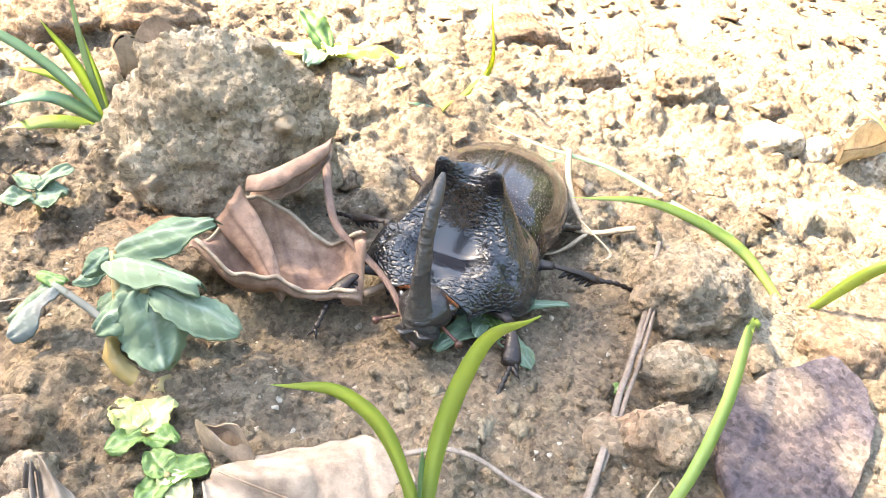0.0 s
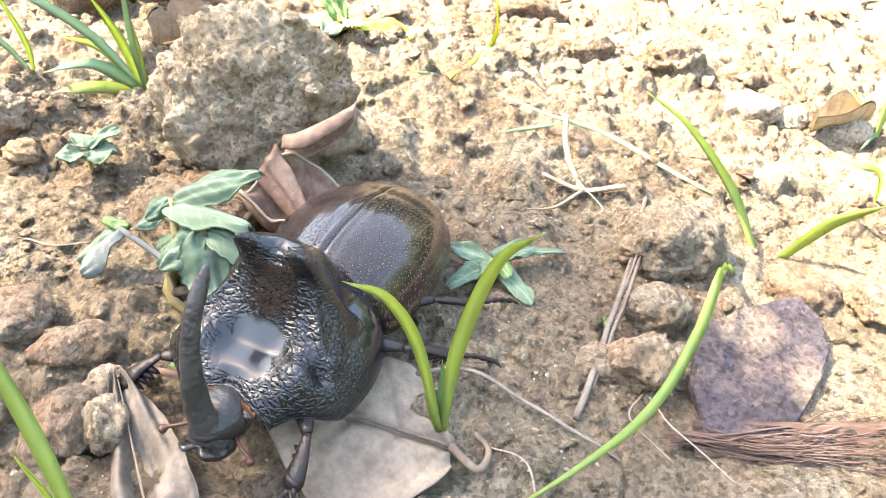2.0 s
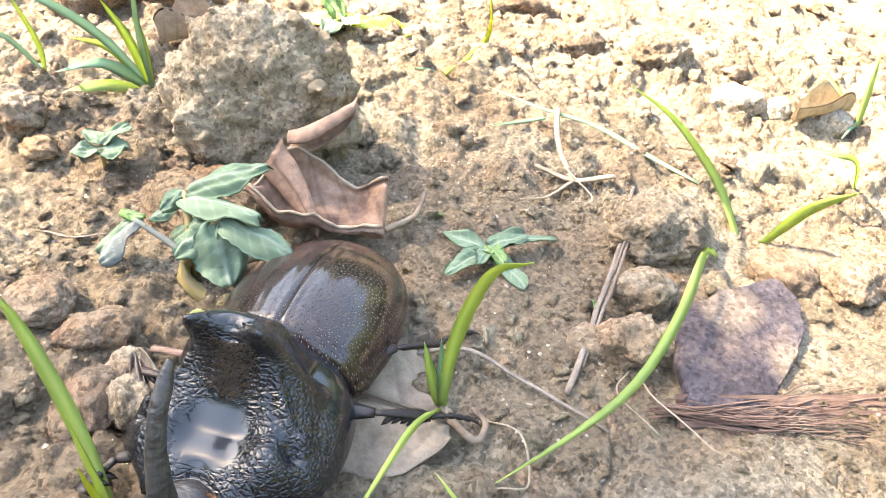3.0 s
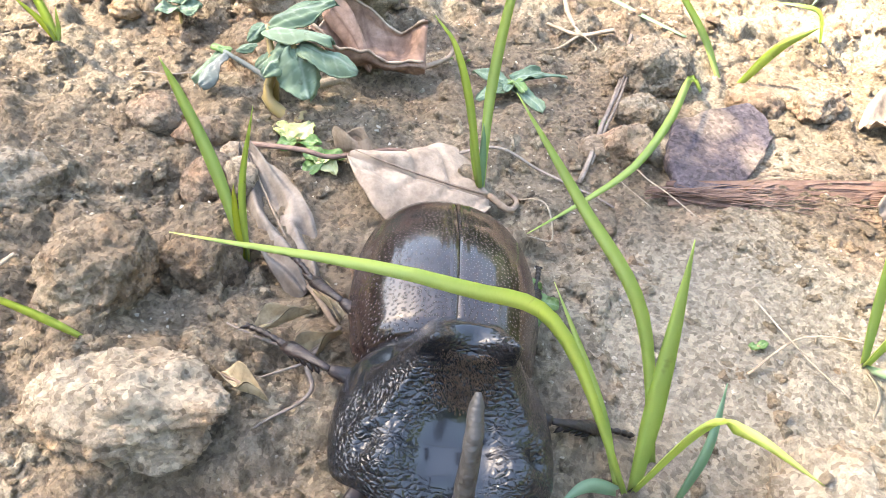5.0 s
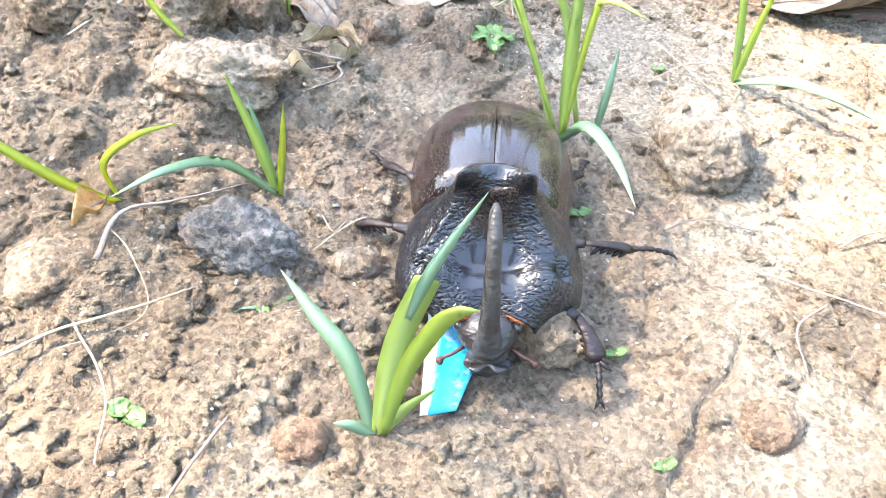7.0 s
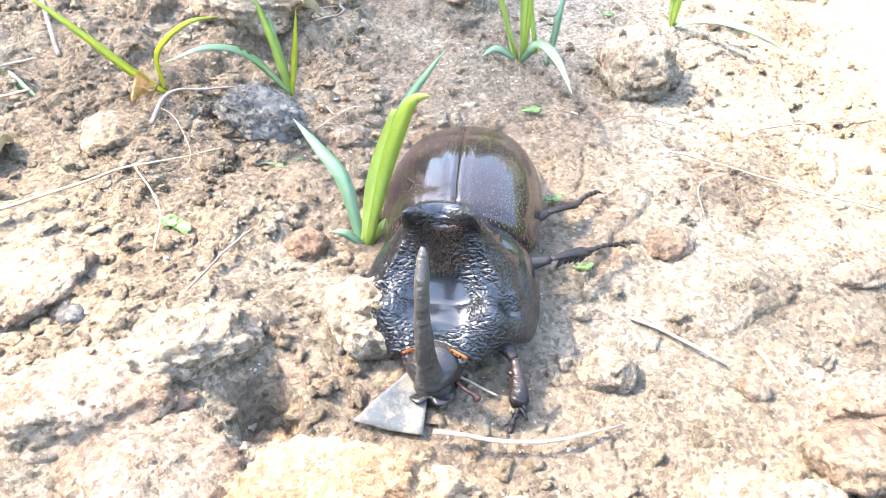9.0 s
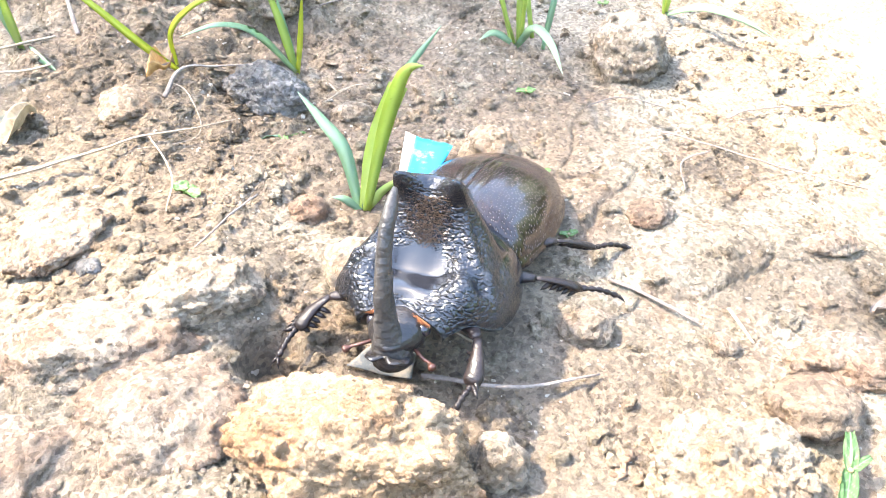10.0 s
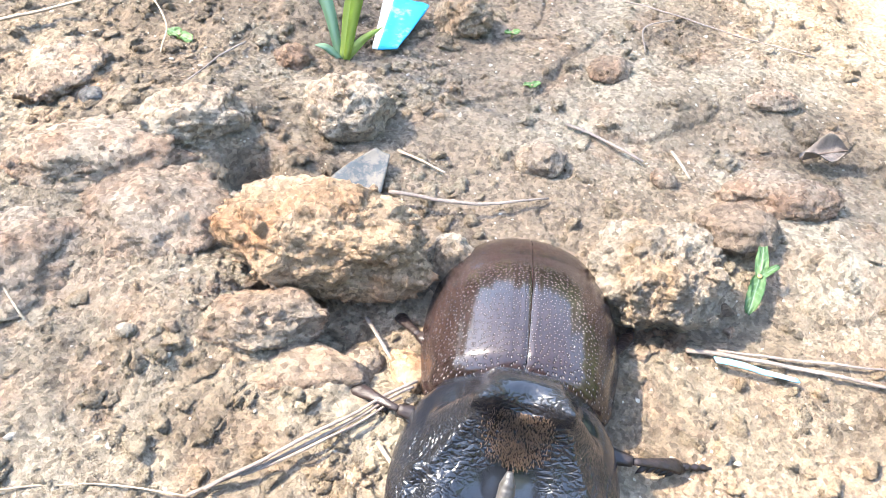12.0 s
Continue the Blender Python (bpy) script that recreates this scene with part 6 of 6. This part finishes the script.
            for share in (0.35, 0.5, 0.65, 0.8, 0.95):
                for sgn in (1, -1):
                    c = k.lerp(a, share)
                    d = (Vector((side * sgn, 0.7 * sgn * (1 if which == "front" else -1), -0.1)) + 0.5 * (a - k).normalized()).normalized()
                    ln = (2.0 if which == "front" and sgn > 0 else 1.3) * (0.7 + 0.5 * r.rand())
                    sv, sf = tube([c, c + d * (0.8 + ln * 0.6), c + d * (0.9 + ln)], [0.6, 0.38, 0.05], 5)
                    add("spine", [tuple(q) for q in sv], sf, LEG, leg)
            line = bend([a, a.lerp(t, 0.5) + Vector((0, 0, 0.5)), t], 20)
            v, f = tube(line, [0.30 + 0.24 * abs(math.sin(math.pi * 5 * i / 20)) for i in range(21)], 7)
            add("foot", [tuple(q) for q in v], f, LEG, leg, "jointed foot")
            way = (t - a).normalized()
            for sgn in (1, -1):
                d = (way + Vector((0, 0, -0.25)) + sgn * 0.7 * way.cross(Vector((0, 0, 1)))).normalized()
                sv, sf = tube([t, t + d * 0.9, t + d * 1.6 + Vector((0, 0, -0.3))], [0.36, 0.26, 0.04], 5)
                add("claw", [tuple(q) for q in sv], sf, LEG, leg)
            legs.append((leg, which, side, hip))
    return beetle, legs, (shield, breast), head


beetle, beetle_legs, forebody, beetle_head = build_beetle()

# seconds, x, y, z (mm), heading, nose up, roll; forebody up, forebody aside; head aside
CRAWL = [
    (0, 45.3, 135.1, -0.5, 162.2, 3.7, -1.1, 0.4, -1.6, 3),
    (0.5, 46.5, 122.1, -0.6, 162.0, 9.3, -16.1, -6.8, -4.9, 3),
    (1, 32.0, 116.5, -0.2, 149.5, 2.4, -0.9, -0.0, 0.6, 2),
    (1.5, 25.2, 109.5, 1.4, 145.3, 4.5, -0.8, -0.5, -0.4, 1.5),
    (2, 18.3, 94.2, 3.1, 159.1, 1.1, 0.8, 1.1, -1.2, 5),
    (2.5, 14.0, 85.8, 2.1, 163.2, 4.9, 4.5, 0.6, -2.4, 0.5),
    (3.5, 14.5, 64.5, 2.0, 173.0, 4.5, 3.0, 0.0, -1.0, 1.5),
    (4.5, 18.0, 44.4, 2.1, 183.4, 4.1, 1.6, -0.5, 0.2, 2),
    (5, 28.9, 26.3, 3.1, 177.6, -1.9, -6.5, 6.5, 1.2, 2.5),
    (5.5, 30.3, 13.5, 2.7, 171.0, -2.7, -0.8, 4.3, -1.9, 4.5),
    (6, 30.3, 1.1, -2.1, 160.3, -0.3, 2.6, -3.1, 2.2, 3),
    (6.5, 34.4, -8.6, -0.0, 172.4, -2.5, 2.9, 3.7, 3.1, 2),
    (7, 38.8, -20.1, 0.5, 173.2, 2.9, 3.4, -1.5, 1.5, 1),
    (7.5, 40.1, -21.4, 1.1, 178.9, 7.4, 7.6, -1.8, -2.4, 1),
    (8.5, 39.0, -46.5, -0.3, 175.0, 2.0, 8.0, -0.8, -4.0, 0.5),
    (9.5, 37.4, -71.5, -2.0, 171.1, -2.9, 8.9, 0.2, -5.6, 0),
    (10, 37.8, -74.0, -0.4, 155.5, 8.4, 8.5, 1.0, 4.1, 2),
    (10.5, 37.4, -89.8, 2.9, 164.2, 12.9, -3.9, -4.2, -9.2, 6),
    (11, 43.6, -110.3, 0.4, 168.3, -3.2, -14.0, -3.4, -4.1, 13),
    (11.5, 45.0, -123.1, -3.3, 166.2, -3.9, -3.6, -4.3, -1.4, 9),
    (12, 51.6, -139.5, -3.5, 171.9, 6.4, 1.0, -2.8, -3.6, 2.5),
]
NECK = (0, 0.001, 0.008)


def forebody_at(t):
    """The turn of shield, breast, head and front legs against the rear body."""
    times = [row[0] for row in CRAWL]
    up, aside = (float(np.interp(t, times, [row[k] for row in CRAWL])) for k in (7, 8))
    return pose(*NECK) @ pose(0, 0, 0, up, 0, aside) @ pose(*[-q for q in NECK])


def motions():
    walk(beetle, [(t, pose(x * MM, y * MM, z * MM, 0, 0, turn) @ pose(0, 0, 0, up, roll, 0)) for t, x, y, z, turn, up, roll, *_ in CRAWL])
    for piece in forebody:
        walk(piece, [(row[0], forebody_at(row[0])) for row in CRAWL])
    walk(beetle_head, [(row[0], forebody_at(row[0]) @ pose(0, 0.024, 0.007, 0, row[9], 0) @ pose(0, -0.024, -0.007)) for row in CRAWL])
    walk(blades_a[0], [(t, pose(0, 0, 0, a, 0, 0)) for t, a in ((0, 0), (2.7, 0), (3.3, 12), (4.3, -30), (12, -30))])
    walk(blades_a[1], [(t, pose(0, 0, 0, a, 0, 0)) for t, a in ((0, 0), (2.3, 0), (2.5, 16), (2.7, 30), (3.2, 34), (4.2, 0), (12, 0))])
    x, y, z = flung_twig.matrix_basis.translation
    walk(flung_twig, [(t, pose(px * MM, py * MM, z + up * MM, 0, lift, turn)) for t, px, py, up, lift, turn in (
        (0, 36, 107, 3, 16, -67), (0.1, 36, 107, 3, 16, -67), (0.3, 33, 111, 4, 34, -62), (0.5, 31, 112, 5, 48, -45),
        (0.7, 26, 101, 4, 36, -15), (0.9, 28, 90, 2, 8, 0), (1.0, x / MM, y / MM, 0, 0, 0), (12, x / MM, y / MM, 0, 0, 0))])
    walk(blades_far[0], [(t, pose(0, 0, 0, 0, a, 0)) for t, a in ((0, -20), (0.6, -24), (0.85, -20), (1.0, 2), (1.2, 0), (12, 0))])
    x, y, z = weed.matrix_basis.translation
    walk(weed, [(t, pose(x, y, z, 0, lean, 0)) for t, lean in ((0, 0), (1.1, 0), (1.35, -8), (1.6, -26), (1.75, -14), (1.9, 0), (12, 0))])
    phase = {("front", 1): 0, ("middle", -1): 0, ("rear", 1): 0, ("front", -1): math.pi, ("middle", 1): math.pi, ("rear", -1): math.pi}
    for leg, which, side, hip in beetle_legs:
        rows = []
        for k in range(61):
            t = k * 0.2
            a = 2 * math.pi * t / 1.15 + phase[which, side]
            rows.append((t, (forebody_at(t) if which == "front" else pose(0, 0, 0)) @ pose(hip[0] * side * MM, hip[1] * MM, hip[2] * MM, 0, -side * 7 * max(0, math.cos(a)), side * 14 * math.sin(a))))
        walk(leg, rows)


motions()
